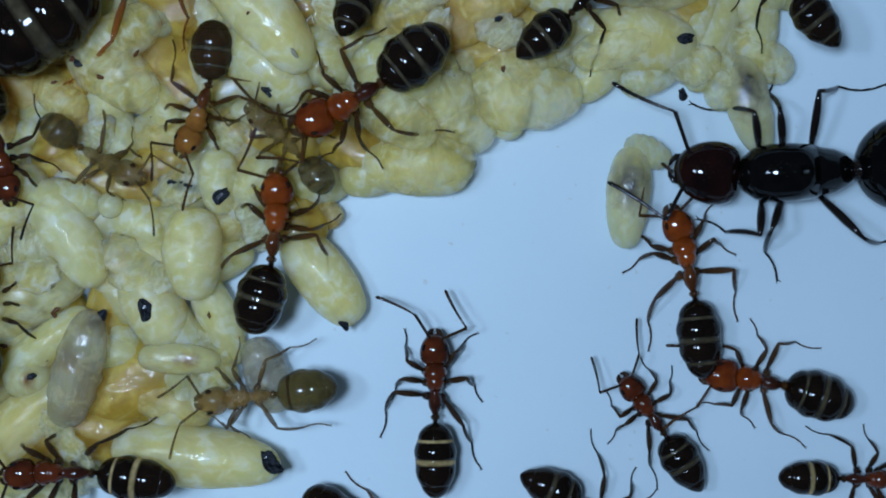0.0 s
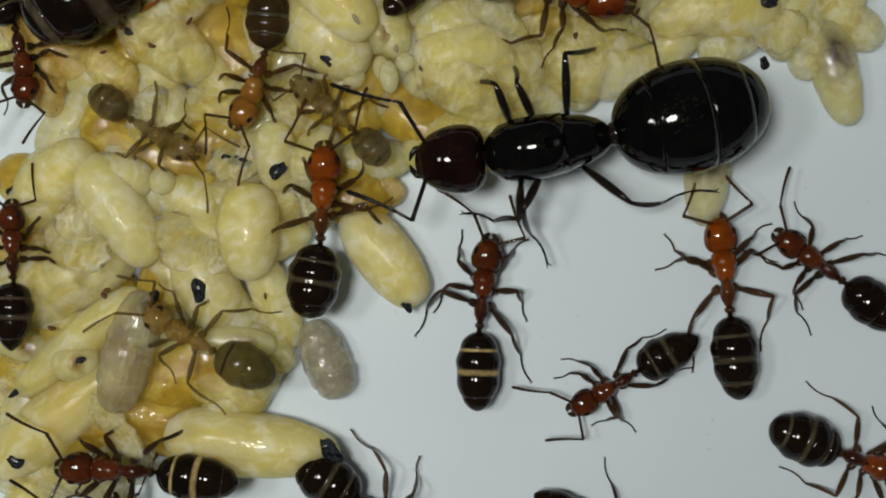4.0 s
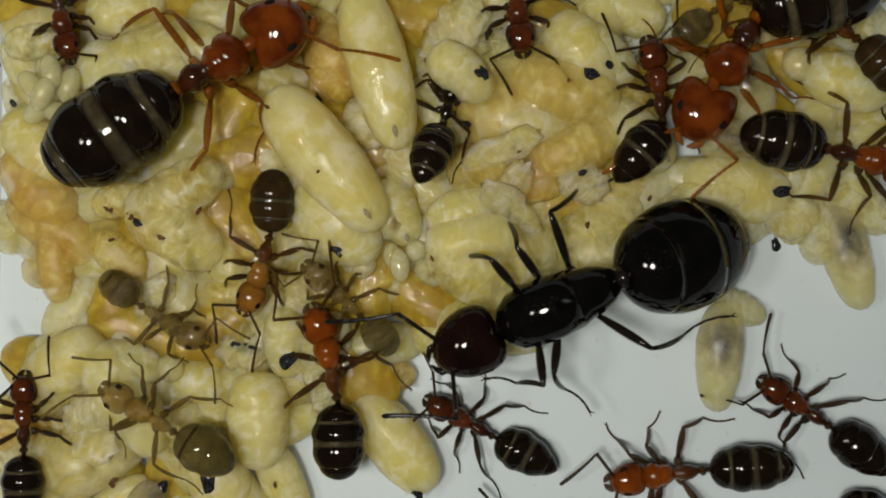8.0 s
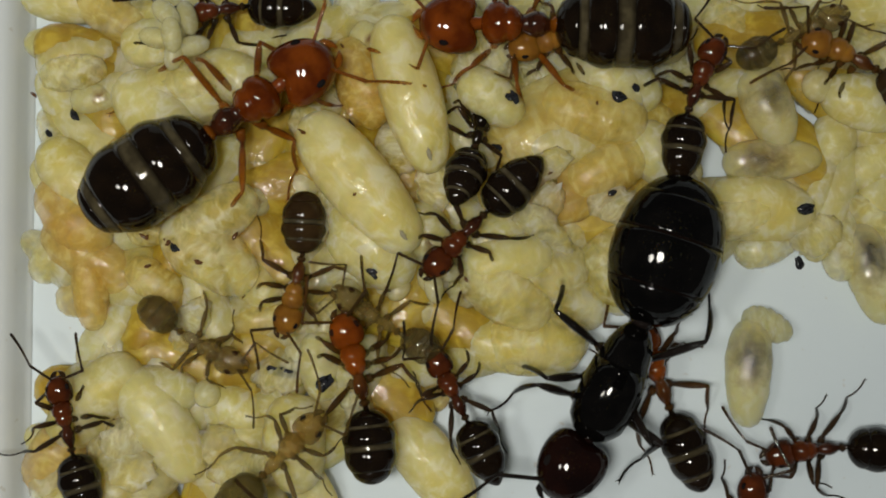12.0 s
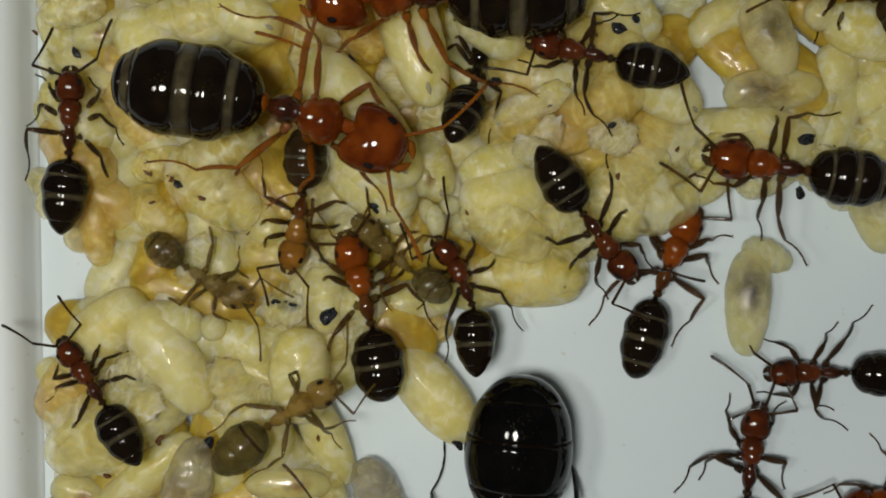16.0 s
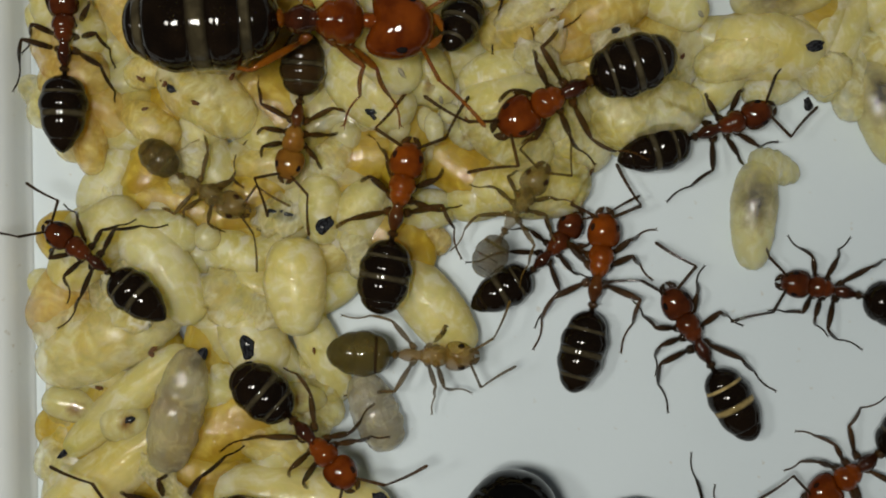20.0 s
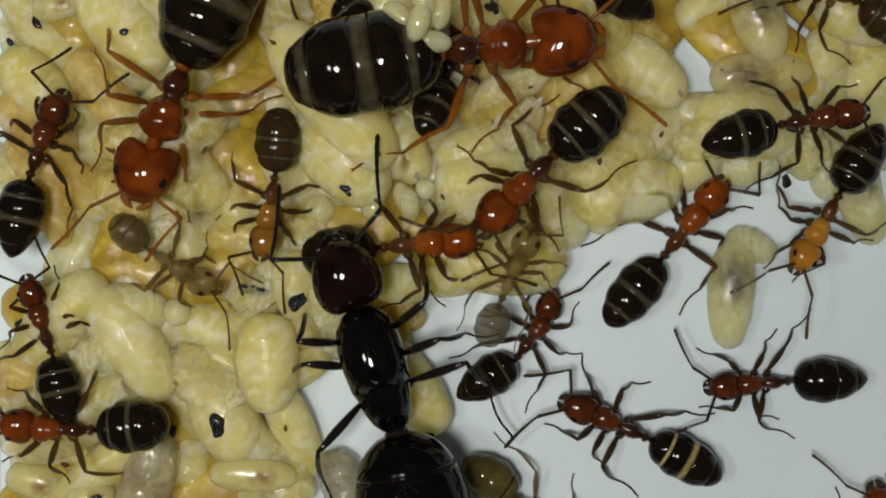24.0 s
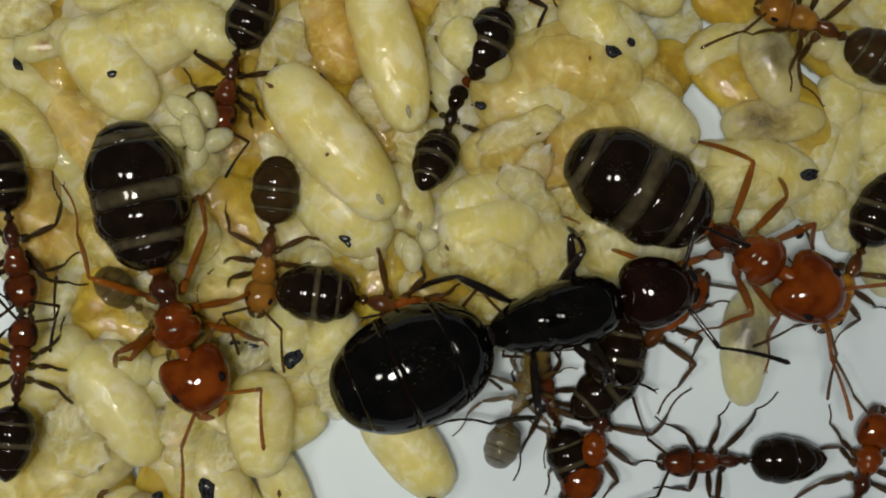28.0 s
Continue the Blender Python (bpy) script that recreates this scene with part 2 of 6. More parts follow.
BROWN = cuticle("brown_shell", (0.034, 0.019, 0.007), (0.020, 0.011, 0.0045), rough=0.4, coat=0.75, ior=1.36)
HIND = cuticle("hind_thorax_shell", (0.050, 0.013, 0.005), (0.024, 0.007, 0.003), rough=0.3, coat=1.0)
HIND_ORANGE = cuticle("rusty_hind_shell", (0.095, 0.031, 0.006), (0.048, 0.015, 0.004), rough=0.3, coat=1.0)
LINE = cuticle("rust_line", (0.006, 0.0032, 0.0022), (0.0036, 0.0022, 0.0018), rough=0.16)
RED = cuticle("red_shell", (0.158, 0.033, 0.003), (0.078, 0.013, 0.001), rough=0.35, coat=1.0)
DARKRED = cuticle("dark_red_shell", (0.084, 0.0185, 0.004), (0.032, 0.0072, 0.002), rough=0.3, coat=1.0)
ORANGE = cuticle("orange_shell", (0.2, 0.044, 0.003), (0.1, 0.019, 0.0015), rough=0.35, see=0.15, coat=1.0)
AMBER = cuticle("amber_shell", (0.24, 0.105, 0.014), (0.13, 0.05, 0.007), rough=0.35, see=0.2, coat=1.0)
OCHRE = cuticle("ochre_shell", (0.36, 0.165, 0.016), (0.24, 0.092, 0.010), rough=0.3, see=0.15, coat=1.0)
CALLOW = cuticle("callow_shell", (0.105, 0.076, 0.026), (0.05, 0.036, 0.011), rough=0.3, see=0.3, coat=1.0, clear=0.58, scale=1000.0)
OLIVE = cuticle("olive_shell", (0.105, 0.08, 0.021), (0.062, 0.046, 0.012), rough=0.3, see=0.15, coat=1.0, clear=0.82)
PEARL = cuticle("pearl_shell", (0.20, 0.138, 0.036), (0.115, 0.078, 0.019), rough=0.3, see=0.3, coat=1.0, clear=0.5, scale=800.0)
STRAW = cuticle("straw_shell", (0.29, 0.175, 0.036), (0.165, 0.095, 0.018), rough=0.3, see=0.25, coat=1.0, clear=0.55)
LEG_DARK = cuticle("dark_leg", (0.016, 0.0095, 0.005), (0.036, 0.018, 0.007), rough=0.3, coat=0.8, clear=0.9)
LEG_RUST = cuticle("rust_leg", (0.24, 0.070, 0.005), (0.13, 0.034, 0.003), rough=0.3, coat=0.8, clear=0.78)
LEG_BROWN = cuticle("brown_leg", (0.075, 0.031, 0.006), (0.034, 0.016, 0.0045), rough=0.3, coat=0.8, clear=0.8)
LEG_PALE = cuticle("pale_leg", (0.15, 0.09, 0.02), (0.075, 0.045, 0.011), rough=0.3, coat=0.8, clear=0.7)
LEG_BLACK = cuticle("black_leg", (0.007, 0.0055, 0.005), (0.011, 0.008, 0.007), rough=0.25, coat=0.8)
EYE = cuticle("eye", (0.006, 0.005, 0.005), (0.012, 0.010, 0.010), rough=0.5, coat=0.0)
EYE_DARK = cuticle("eye_brown", (0.030, 0.013, 0.007), (0.02, 0.009, 0.006), rough=0.5, coat=0.0)


# ---------------------------------------------------------------- mesh helpers (dimensions in mm)
def loft(rings, caps=True):
    """A skin over rings of points; all rings have the same number of points."""
    n = len(rings[0])
    verts = [tuple(c * MM for c in p) for r in rings for p in r]
    faces = []
    for i in range(len(rings) - 1):
        for j in range(n):
            k = (j + 1) % n
            faces.append((i * n + j, i * n + k, (i + 1) * n + k, (i + 1) * n + j))
    if caps:
        faces.append(tuple(range(n - 1, -1, -1)))
        faces.append(tuple((len(rings) - 1) * n + j for j in range(n)))
    return verts, faces


def mesh_of(name, mat, *pieces):
    me = bpy.data.meshes.new(name)
    verts, faces = [], []
    for v, f in pieces:
        o = len(verts)
        verts += v
        faces += [tuple(i + o for i in q) for q in f]
    me.from_pydata(verts, [], faces)
    me.polygons.foreach_set("use_smooth", [True] * len(me.polygons))
    me.materials.append(mat)
    me.update()
    return me


def part(name, me, parent, label="", m=None):
    ob = new(name, me)
    ob.parent = parent
    if m is not None:
        ob.matrix_basis = m
    return tagged(ob, label)


def oval(x, hw, up, down, zc, n=16, flat=1.0, yc=0.0):
    """A ring across the body at x: half width, height above and depth below zc."""
    out = []
    for j in range(n):
        a = 2 * math.pi * j / n
        c, s = math.cos(a), math.sin(a)
        c = math.copysign(abs(c) ** flat, c)
        out.append((x, yc + hw * c, zc + (up if s > 0 else down) * s))
    return out


def bulb(x0, x1, hw, up, down, zc, blunt0=0.5, blunt1=0.5, rings=14, n=16, a=0.0, b=1.0, puff=1.0, swellby=0.0):
    """An egg from x0 to x1; blunt: smaller is rounder at that end. a..b: the stretch of it that is built."""
    out = []
    for i in range(rings + 1):
        u = a + (b - a) * i / rings
        u = min(max(u, 0.004), 0.996)
        r = (u ** blunt0) * ((1 - u) ** blunt1)
        pk = blunt0 / (blunt0 + blunt1)
        r /= (pk ** blunt0) * ((1 - pk) ** blunt1)
        r *= puff + swellby * math.sin(math.pi * i / rings)
        out.append(oval(x0 + (x1 - x0) * u, hw * r, up * r, down * r, zc, n))
    return loft(out)


def tube(points, radii, n=7):
    """A limb along points."""
    pts = [Vector(p) for p in points]
    rings = []
    for i, p in enumerate(pts):
        d = (pts[min(i + 1, len(pts) - 1)] - pts[max(i - 1, 0)]).normalized()
        s = d.cross(Vector((0.13, 0.07, 1.0)))
        s = s.normalized() if s.length > 1e-6 else Vector((1, 0, 0))
        w = s.cross(d).normalized()
        rings.append([tuple(p + radii[i] * (math.cos(2 * math.pi * j / n) * s + math.sin(2 * math.pi * j / n) * w)) for j in range(n)])
    return loft(rings)


def swell(p, q, r0, rm, r1, k=5, sag=(0, 0, 0)):
    """A limb section from p to q that swells in the middle."""
    p, q, sag = Vector(p), Vector(q), Vector(sag)
    pts, rad = [], []
    for i in range(k + 1):
        u = i / k
        pts.append(p.lerp(q, u) + sag * (4 * u * (1 - u)))
        h = 4 * u * (1 - u)
        rad.append((r0 + (r1 - r0) * u) * (1 - h) + rm * h)
    return tube(pts, rad)


def blob(c, r, n=10):
    rings = []
    for i in range(7):
        a = math.pi * (i + 0.04) / 6.08
        rings.append([(c[0] - r[0] * math.cos(a), c[1] + r[1] * math.sin(a) * math.cos(2 * math.pi * j / n),
                       c[2] + r[2] * math.sin(a) * math.sin(2 * math.pi * j / n)) for j in range(n)])
    return loft(rings)


# ---------------------------------------------------------------- the nest box
def slab(name, x0, x1, y0, y1, z0, z1, mat, bevel=0.0):
    bm = bmesh.new()
    bmesh.ops.create_cube(bm, size=1.0)
    for v in bm.verts:
        v.co = Vector(((x0 + x1) / 2 + v.co.x * (x1 - x0), (y0 + y1) / 2 + v.co.y * (y1 - y0), (z0 + z1) / 2 + v.co.z * (z1 - z0))) * MM
    if bevel:
        bmesh.ops.bevel(bm, geom=list(bm.edges), offset=bevel * MM, segments=3, affect="EDGES")
    me = bpy.data.meshes.new(name)
    bm.to_mesh(me)
    bm.free()
    me.materials.append(mat)
    return new(name, me)


tagged(slab("floor", -10.17, 46, -34, 30, -2, 0, FLOOR), "smooth bluish white plastic floor of the nest box", "floor", kind="structure")


def sloped_wall(name, foot, mat):
    """A moulded wall with a slanting inner face and rounded shoulder, along y."""
    prof = [(0.0, -2.0), (0.0, -0.02), (-0.10, 0.06), (-0.24, 0.32), (-0.42, 0.80), (-0.62, 1.14), (-0.86, 1.36), (-1.15, 1.49), (-1.6, 1.55), (-2.4, 1.57), (-9.0, 1.6), (-9.0, -2.0)]
    rings = [[(foot + px, py, pz) for px, pz in prof] for py in np.linspace(-34, 30, 9)]
    return new(name, mesh_of(name, mat, loft(rings)))


tagged(sloped_wall("wall_west", -10.17, WALL), "low white plastic wall with slanting face beside the brood", "wall", kind="structure")
tagged(slab("wall_east", 46, 50, -34, 30, -2, 8, WALL, 0.4), "white plastic wall of the nest box", "wall", kind="structure")
tagged(slab("wall_north", -10.17, 46, 30, 34, -2, 8, WALL, 0.4), "white plastic wall of the nest box", "wall", kind="structure")
tagged(slab("wall_south", -10.17, 46, -38, -34, -2, 8, WALL, 0.4), "white plastic wall of the nest box", "wall", kind="structure")


# ---------------------------------------------------------------- brood
def lumpy(name, mat, seed, rough, rings=26, n=24, pinch=0.0, ridges=0.0, bend=0.0, end=0.36, crease=0.0):
    """A capsule of unit length 2 along x and unit radius 1, with dents and folds."""
    out = []
    for i in range(rings + 1):
        u = min(max(i / rings, 0.003), 0.997)
        x = -1 + 2 * u
        r = (4 * u * (1 - u)) ** end
        r *= 1 - pinch * x
        r *= 1 + ridges * math.cos(11 * math.pi * u)
        ring = []
        for j in range(n):
            a = 2 * math.pi * j / n
            p = Vector((x * 1.6, math.cos(a), math.sin(a)))
            q = p + Vector((seed * 7.1, seed * 3.7, 0))
            d = 1 + 0.5 * rough * noise.noise(q * 1.2)
            d -= rough * abs(noise.noise(q * Vector((1.5, 2.4, 2.4)))) * 1.1
            d += 0.24 * rough * noise.noise(q * 5.5)
            if crease:
                d -= crease * (abs(noise.noise(q * 1.1 + Vector((5, 1, 2)))) + 0.5 * abs(noise.noise(q * 2.3)))
                d += 0.6 * crease * noise.noise(q * 0.8)
            ring.append((x, r * d * math.cos(a) + bend * (x * x - 0.4), r * d * math.sin(a)))
        out.append(ring)
    return mesh_of(name, mat, loft(out))


SHAPES = {
    "c": [lumpy("cocoon", CREAM, i, 0.05 + 0.035 * (i % 3), pinch=0.06 * (i % 3)) for i in range(7)],
    # bottom-layer cocoons whose silk carries the gaps' amber shade in its colour
    "y": [lumpy("deep_cocoon", GAP_SHADE, 90 + i, 0.08, crease=0.07) for i in range(4)],
    "w": [lumpy("pale_cocoon", PALE, 20 + i, 0.085, pinch=0.05, crease=0.045 + 0.025 * i) for i in range(5)],
    "t": [lumpy("tan_cocoon", TAN, 30 + i, 0.085, crease=0.07) for i in range(3)],
    "o": [lumpy("orange_cocoon", AMBER_SILK, 40 + i, 0.09, crease=0.085) for i in range(3)],
    "l": [lumpy("larva", LARVA, 50 + i, 0.06, pinch=0.10, ridges=0.008, bend=0.12 * (i - 0.5)) for i in range(2)],
    "s": [lumpy("small_larva", SMALL, 60 + i, 0.08, pinch=0.12, ridges=0.01, bend=0.15 * (i - 0.5)) for i in range(2)],
    "g": [lumpy("grey_larva", GREY, 70 + i, 0.13, pinch=-0.08, ridges=0.03) for i in range(2)],
    "e": [lumpy("egg", EGG, 80 + i, 0.02, rings=12, n=12, end=0.5) for i in range(2)],
}
HEADS = [lumpy("head_end", NECK, 140, 0.07, pinch=0.14, ridges=0.05, end=0.46)]
PUPAE = [lumpy("pupa", PUPA, 120 + i, 0.08, pinch=0.10 - 0.1 * i, ridges=0.012, end=0.42) for i in range(3)]
# how large the pupa inside is, for the kinds that hold one
HELD = {"c": 0.85, "t": 0.70, "o": 0.62, "w": 0.60, "y": 0.66}
BROOD_WORDS = {
    "c": ("cocoon", "smooth cream-coloured ant cocoon lying in the brood pile", "cocoon", "cocoons in the brood pile"),
    "w": ("cocoon", "pale translucent crumpled cocoon in the brood pile", "cocoon", "cocoons in the brood pile"),
    "t": ("cocoon", "tan crumpled ant cocoon in the brood pile", "cocoon", "cocoons in the brood pile"),
    "o": ("cocoon", "orange-tan wrinkled ant cocoon in the brood pile", "cocoon", "cocoons in the brood pile"),
    "y": ("cocoon", "yellow-brown cocoon deep in the pile, amber gap shade in its colour", "cocoon", "cocoons in the brood pile"),
    "l": ("larva", "shiny cream ant larva with a dark gut", "larva", "larvae in the nest"),
    "s": ("larva", "small shiny cream larva with a brown gut spot", "larva", "larvae in the nest"),
    "g": ("larva", "grey translucent wrinkled ant larva on cocoons", "larva", "larvae in the nest"),
    "e": ("egg", "tiny glassy cream ant egg beside other eggs", "egg", "eggs in the brood pile"),
}


def patch_mesh(name, mat, rad, seed, hgt=0.10):
    """A thin, uneven crust of unit size, lying flat."""
    rings, n = [], 20
    for i in range(7):
        w = i / 6
        ring = []
        for j in range(n):
            a = 2 * math.pi * j / n
            e = rad * (1 + 0.45 * noise.noise(Vector((math.cos(a) * 1.5, math.sin(a) * 1.5, seed * 2.7))) + 0.1 * noise.noise(Vector((math.cos(a) * 4, math.sin(a) * 4, seed * 1.3))))
            ring.append((e * w * math.cos(a), 0.62 * e * w * math.sin(a), hgt * (1 - w ** 3) + 0.05 * noise.noise(Vector((w * 5, a, seed)))))
        rings.append(ring)
    return mesh_of(name, mat, loft(rings, caps=False))


CRUSTS = [patch_mesh("crust", SOOT, 1.0, i, 0.34) for i in range(4)]
SPOTS = [patch_mesh("spot", SPOT, 1.0, 20 + i, 0.4) for i in range(3)]
DOTS = [patch_mesh("dot", DOT, 0.8, 9 + i, 0.3) for i in range(2)]
FLAT = 0.86
made = []
rng = random.Random(11)


def brood(x, y, z, heading, tilt, half, rad, kind, cap="", flat=0.86):
    """One egg, larva or cocoon. half: half its length; rad: its radius, in mm."""
    name, words, cat, grp = BROOD_WORDS[kind]
    if kind in "cwto":
        half = max(half, 1.55 * rad)
    me = rng.choice(SHAPES[kind])
    if cap == "b":
        words = "cream ant cocoon with a black meconium tip"
    elif cap == "d":
        words = "plump cream cocoon with a grey end spot"
    ob = tagged(new(name, me), words, cat, grp)
    ob.matrix_basis = pose(x * MM, y * MM, z * MM, rng.choice((0, 180)) + rng.uniform(-9, 9) if kind in "cwtoey" else 0, -tilt, heading) @ Matrix.Diagonal((half, rad, rad * flat, 1))
    made.append((x, y, z, half, rad, heading, ob))
    if kind in HELD:
        k = HELD[kind] * rng.uniform(0.95, 1.02)
        part("pupa", rng.choice(PUPAE), ob, "whitish pupa inside the silk", pose(rng.uniform(-0.04, 0.04), rng.uniform(-0.05, 0.05), 0.07, 0, 0, 0) @ Matrix.Diagonal((k * 1.03, k * 0.96, k, 1)))
    if cap == "d":
        # the spot sits on the upper side near the end
        inv = ob.matrix_basis.inverted()
        spot = Matrix.Translation((0.80 * half * MM * math.cos(radians(heading)) + x * MM, 0.80 * half * MM * math.sin(radians(heading)) + y * MM, (z + rad * 0.74) * MM)) @ \
            Euler((0, radians(40), radians(heading))).to_matrix().to_4x4() @ Matrix.Diagonal((0.17, 0.17, 0.17, 1))
        part("end_spot", rng.choice(DOTS), ob, "small grey spot", inv @ spot)
    return ob


def crust(x, y, z, size, heading):
    """A black crumb of meconium on the cocoon that lies uppermost there."""
    m = pose(x * MM, y * MM, z * MM, rng.uniform(-12, 12), rng.uniform(-12, 12), heading) @ Matrix.Diagonal((size, size, size, 1))
    best = None
    for cx, cy, cz, half, rad, h, ob in made:
        c, s = math.cos(radians(h)), math.sin(radians(h))
        u, v = ((x - cx) * c + (y - cy) * s) / half, (-(x - cx) * s + (y - cy) * c) / rad
        if abs(u) < 1.02 and abs(v) < 1.02 and (best is None or cz > best[0]):
            best = (cz, ob)
    if best:
        if size < 0.17:
            part("brown_spot", rng.choice(SPOTS), best[1], "small glossy brown spot", best[1].matrix_basis.inverted() @ m)
        else:
            part("meconium_spot", rng.choice(CRUSTS), best[1], "black meconium crust", best[1].matrix_basis.inverted() @ m)
    else:
        ob = tagged(new("meconium_crumb", rng.choice(CRUSTS)), "small black crumb of meconium on the floor", "crumb", "black crumbs on the pile")
        ob.matrix_basis = m


# x, y, z, heading, tilt, half length, radius, kind, cap
brood(6.03, -3.73, 1.04, -52, 0, 2.40, 1.21, "c", "b")
brood(0.76, -2.84, 1.93, -88, 0, 1.78, 1.25, "c")
brood(-4.46, -2.10, 1.93, -57, 0, 2.51, 1.25, "c")
brood(-7.65, -2.11, 0.89, 5, 0, 1.29, 1.03, "c")
brood(-1.72, -1.56, 0.91, -33, 0, 1.53, 1.06, "c")
brood(-1.10, -4.90, 1.14, -62, 0, 2.07, 1.32, "c")
brood(-2.67, -6.08, 0.77, -62, 0, 1.05, 0.90, "c", "b")
brood(-6.81, -10.23, 1.16, 40, 0, 3.77, 1.34, "c", "b")
brood(0.81, -11.31, 1.16, -7, 0, 3.59, 1.34, "c", "b")
brood(-3.86, -7.60, 2.20, -104, 0, 2.50, 1.06, "g")
brood(3.71, -7.91, 0.85, -67, 0, 1.68, 0.98, "g")
brood(0.14, -7.23, 1.44, -3, 0, 1.73, 0.69, "s")
brood(-1.59, -8.26, 0.76, 9, 0, 1.34, 0.89, "s")
brood(-7.51, -4.99, 1.05, 6, 0, 1.32, 1.22, "w")
brood(-8.24, -7.49, 1.44, -17, 0, 1.23, 0.69, "s")
brood(-6.06, -6.69, 0.86, -11, 0, 1.97, 1.00, "c")
brood(-6.12, -8.07, 1.61, -1, 0, 1.01, 0.89, "s")
brood(-7.77, -4.39, 1.16, 6, 0, 1.37, 1.34, "w")
brood(-5.97, -6.35, 0.77, 20, 0, 1.42, 0.90, "s")
brood(0.83, -6.22, 0.67, 9, 0, 1.18, 0.78, "w")
brood(3.37, 7.29, 2.75, -51, 0, 3.37, 1.40, "c", "d")
brood(5.36, 10.81, 2.62, -74, 0, 3.23, 1.24, "c", "d")
brood(3.70, 5.10, 1.96, -50, 0, 1.58, 1.29, "c", "b")
brood(6.07, 5.35, 1.62, -67, 0, 0.91, 0.90, "c", "d")
brood(8.71, 5.35, 1.71, 22, 0, 1.43, 1.01, "c")
brood(10.24, 3.64, 1.27, 15, 0, 2.07, 1.47, "w")
brood(9.58, 7.25, 1.77, 23, 0, 1.61, 1.07, "t")
brood(12.54, 10.01, 2.05, -13, 0, 2.23, 1.40, "t")
brood(13.08, 7.96, 1.90, 27, 0, 1.65, 1.22, "t")
brood(11.16, 8.90, 1.84, -4, 0, 1.43, 1.15, "c")
brood(-7.50, 4.63, 1.08, -38, 0, 2.28, 1.26, "o")
brood(-2.60, 4.63, 2.05, -37, 0, 1.87, 1.40, "w")
brood(-8.41, 8.13, 0.89, -49, 0, 1.57, 1.04, "c")
brood(-4.68, 10.02, 1.98, -50, 0, 2.20, 1.32, "c")
brood(-5.87, 7.72, 0.99, -53, 0, 2.34, 1.15, "o")
brood(-7.59, 11.15, 0.80, -22, 0, 0.95, 0.92, "c")
brood(3.41, 11.63, 1.71, -60, 0, 1.79, 1.01, "o")
brood(-0.26, 8.73, 0.58, -79, 0, 1.50, 0.68, "s")
brood(0.87, 7.47, 0.85, -47, 0, 1.52, 0.98, "c")
brood(13.22, 11.49, 1.90, -53, 0, 1.30, 1.22, "c", "b")
brood(19.66, 10.32, 1.73, -70, 0, 1.74, 1.02, "l")
brood(19.78, 8.27, 1.59, 3, 0, 1.99, 0.87, "l")
brood(18.59, 6.63, 0.88, -7, 0, 2.53, 1.02, "c")
brood(22.30, 6.63, 0.84, -108, 0, 2.53, 0.98, "c", "b")
brood(23.85, 3.83, 0.84, -74, 0, 2.25, 0.98, "l")
curled = brood(18.85, -0.25, 0.88, -94, 0, 2.18, 0.96, "l")
# its front end is folded over to one side
tagged(curled, "shiny cream larva with dark gut and curled head on floor", "larva", "larvae in the nest")
part("head_end", HEADS[0], curled, "bent pale head end", curled.matrix_basis.inverted() @ pose(0.01970, 0.00165, 0.00066, 0, 0, -8) @ Matrix.Diagonal((1.06, 0.72, 0.66, 1)))
brood(9.68, 0.87, 1.03, -7, 0, 2.49, 1.20, "c", "b")
brood(9.05, 3.01, 1.97, -35, 0, 1.32, 1.30, "w")
brood(11.50, 2.96, 1.05, -32, 0, 1.55, 1.22, "w")
brood(14.56, 3.80, 1.28, 8, 0, 1.79, 1.48, "w")
brood(1.76, 0.18, 1.62, -84, 0, 1.30, 0.90, "c", "b")
brood(-0.65, -0.04, 0.75, -19, 0, 0.89, 0.87, "c", "b")
brood(-6.87, -0.72, 1.88, 36, 0, 1.29, 1.20, "c")
brood(-8.13, 12.60, 0.95, 9, 0, 1.51, 1.11, "c")
brood(-7.27, 10.91, 1.42, 0, 0, 1.02, 0.67, "s")
brood(-4.62, 13.15, 1.73, 9, 0, 1.60, 1.02, "c")
brood(-3.21, 11.54, 1.90, 15, 0, 1.25, 1.22, "w")
brood(-1.26, 13.01, 0.91, 7, 0, 1.08, 1.05, "c")
brood(-0.67, 9.13, 0.67, -49, 0, 1.07, 0.78, "w")
brood(3.60, 13.28, 1.42, -38, 0, 0.73, 0.67, "s")
brood(3.41, 10.85, 1.61, -54, 0, 0.98, 0.89, "o")
brood(9.02, 11.47, 0.91, -25, 0, 1.08, 1.05, "c", "b")
brood(14.01, 11.47, 1.73, -45, 0, 1.12, 1.02, "c", "b")
brood(12.17, 11.14, 0.95, -31, 0, 1.33, 1.11, "t")
brood(12.89, 7.85, 1.71, 42, 0, 1.36, 1.00, "t")
brood(11.40, 5.40, 0.88, 11, 0, 1.28, 1.02, "w")
brood(7.48, 10.79, 0.78, -54, 0, 0.99, 0.91, "c")
brood(15.38, 8.33, 1.82, -40, 0, 1.15, 1.13, "c", "d")
brood(14.75, 6.24, 1.03, 55, 0, 1.22, 1.19, "t")
brood(14.79, 5.32, 0.75, 11, 0, 1.47, 0.87, "w")
brood(23.44, 10.51, 1.80, -18, 0, 1.13, 1.11, "c")
brood(24.19, 8.25, 0.86, 31, 0, 1.02, 1.00, "c")
brood(21.85, 11.13, 0.76, -40, 0, 0.91, 0.89, "w")
brood(11.26, 9.94, 1.82, 26, 0, 2.28, 1.94, "t", flat=0.5)
brood(11.87, 7.52, 1.68, 25, 0, 1.70, 1.66, "o", flat=0.5)
brood(10.45, 5.22, 0.83, -12, 0, 2.04, 1.66, "w", flat=0.5)
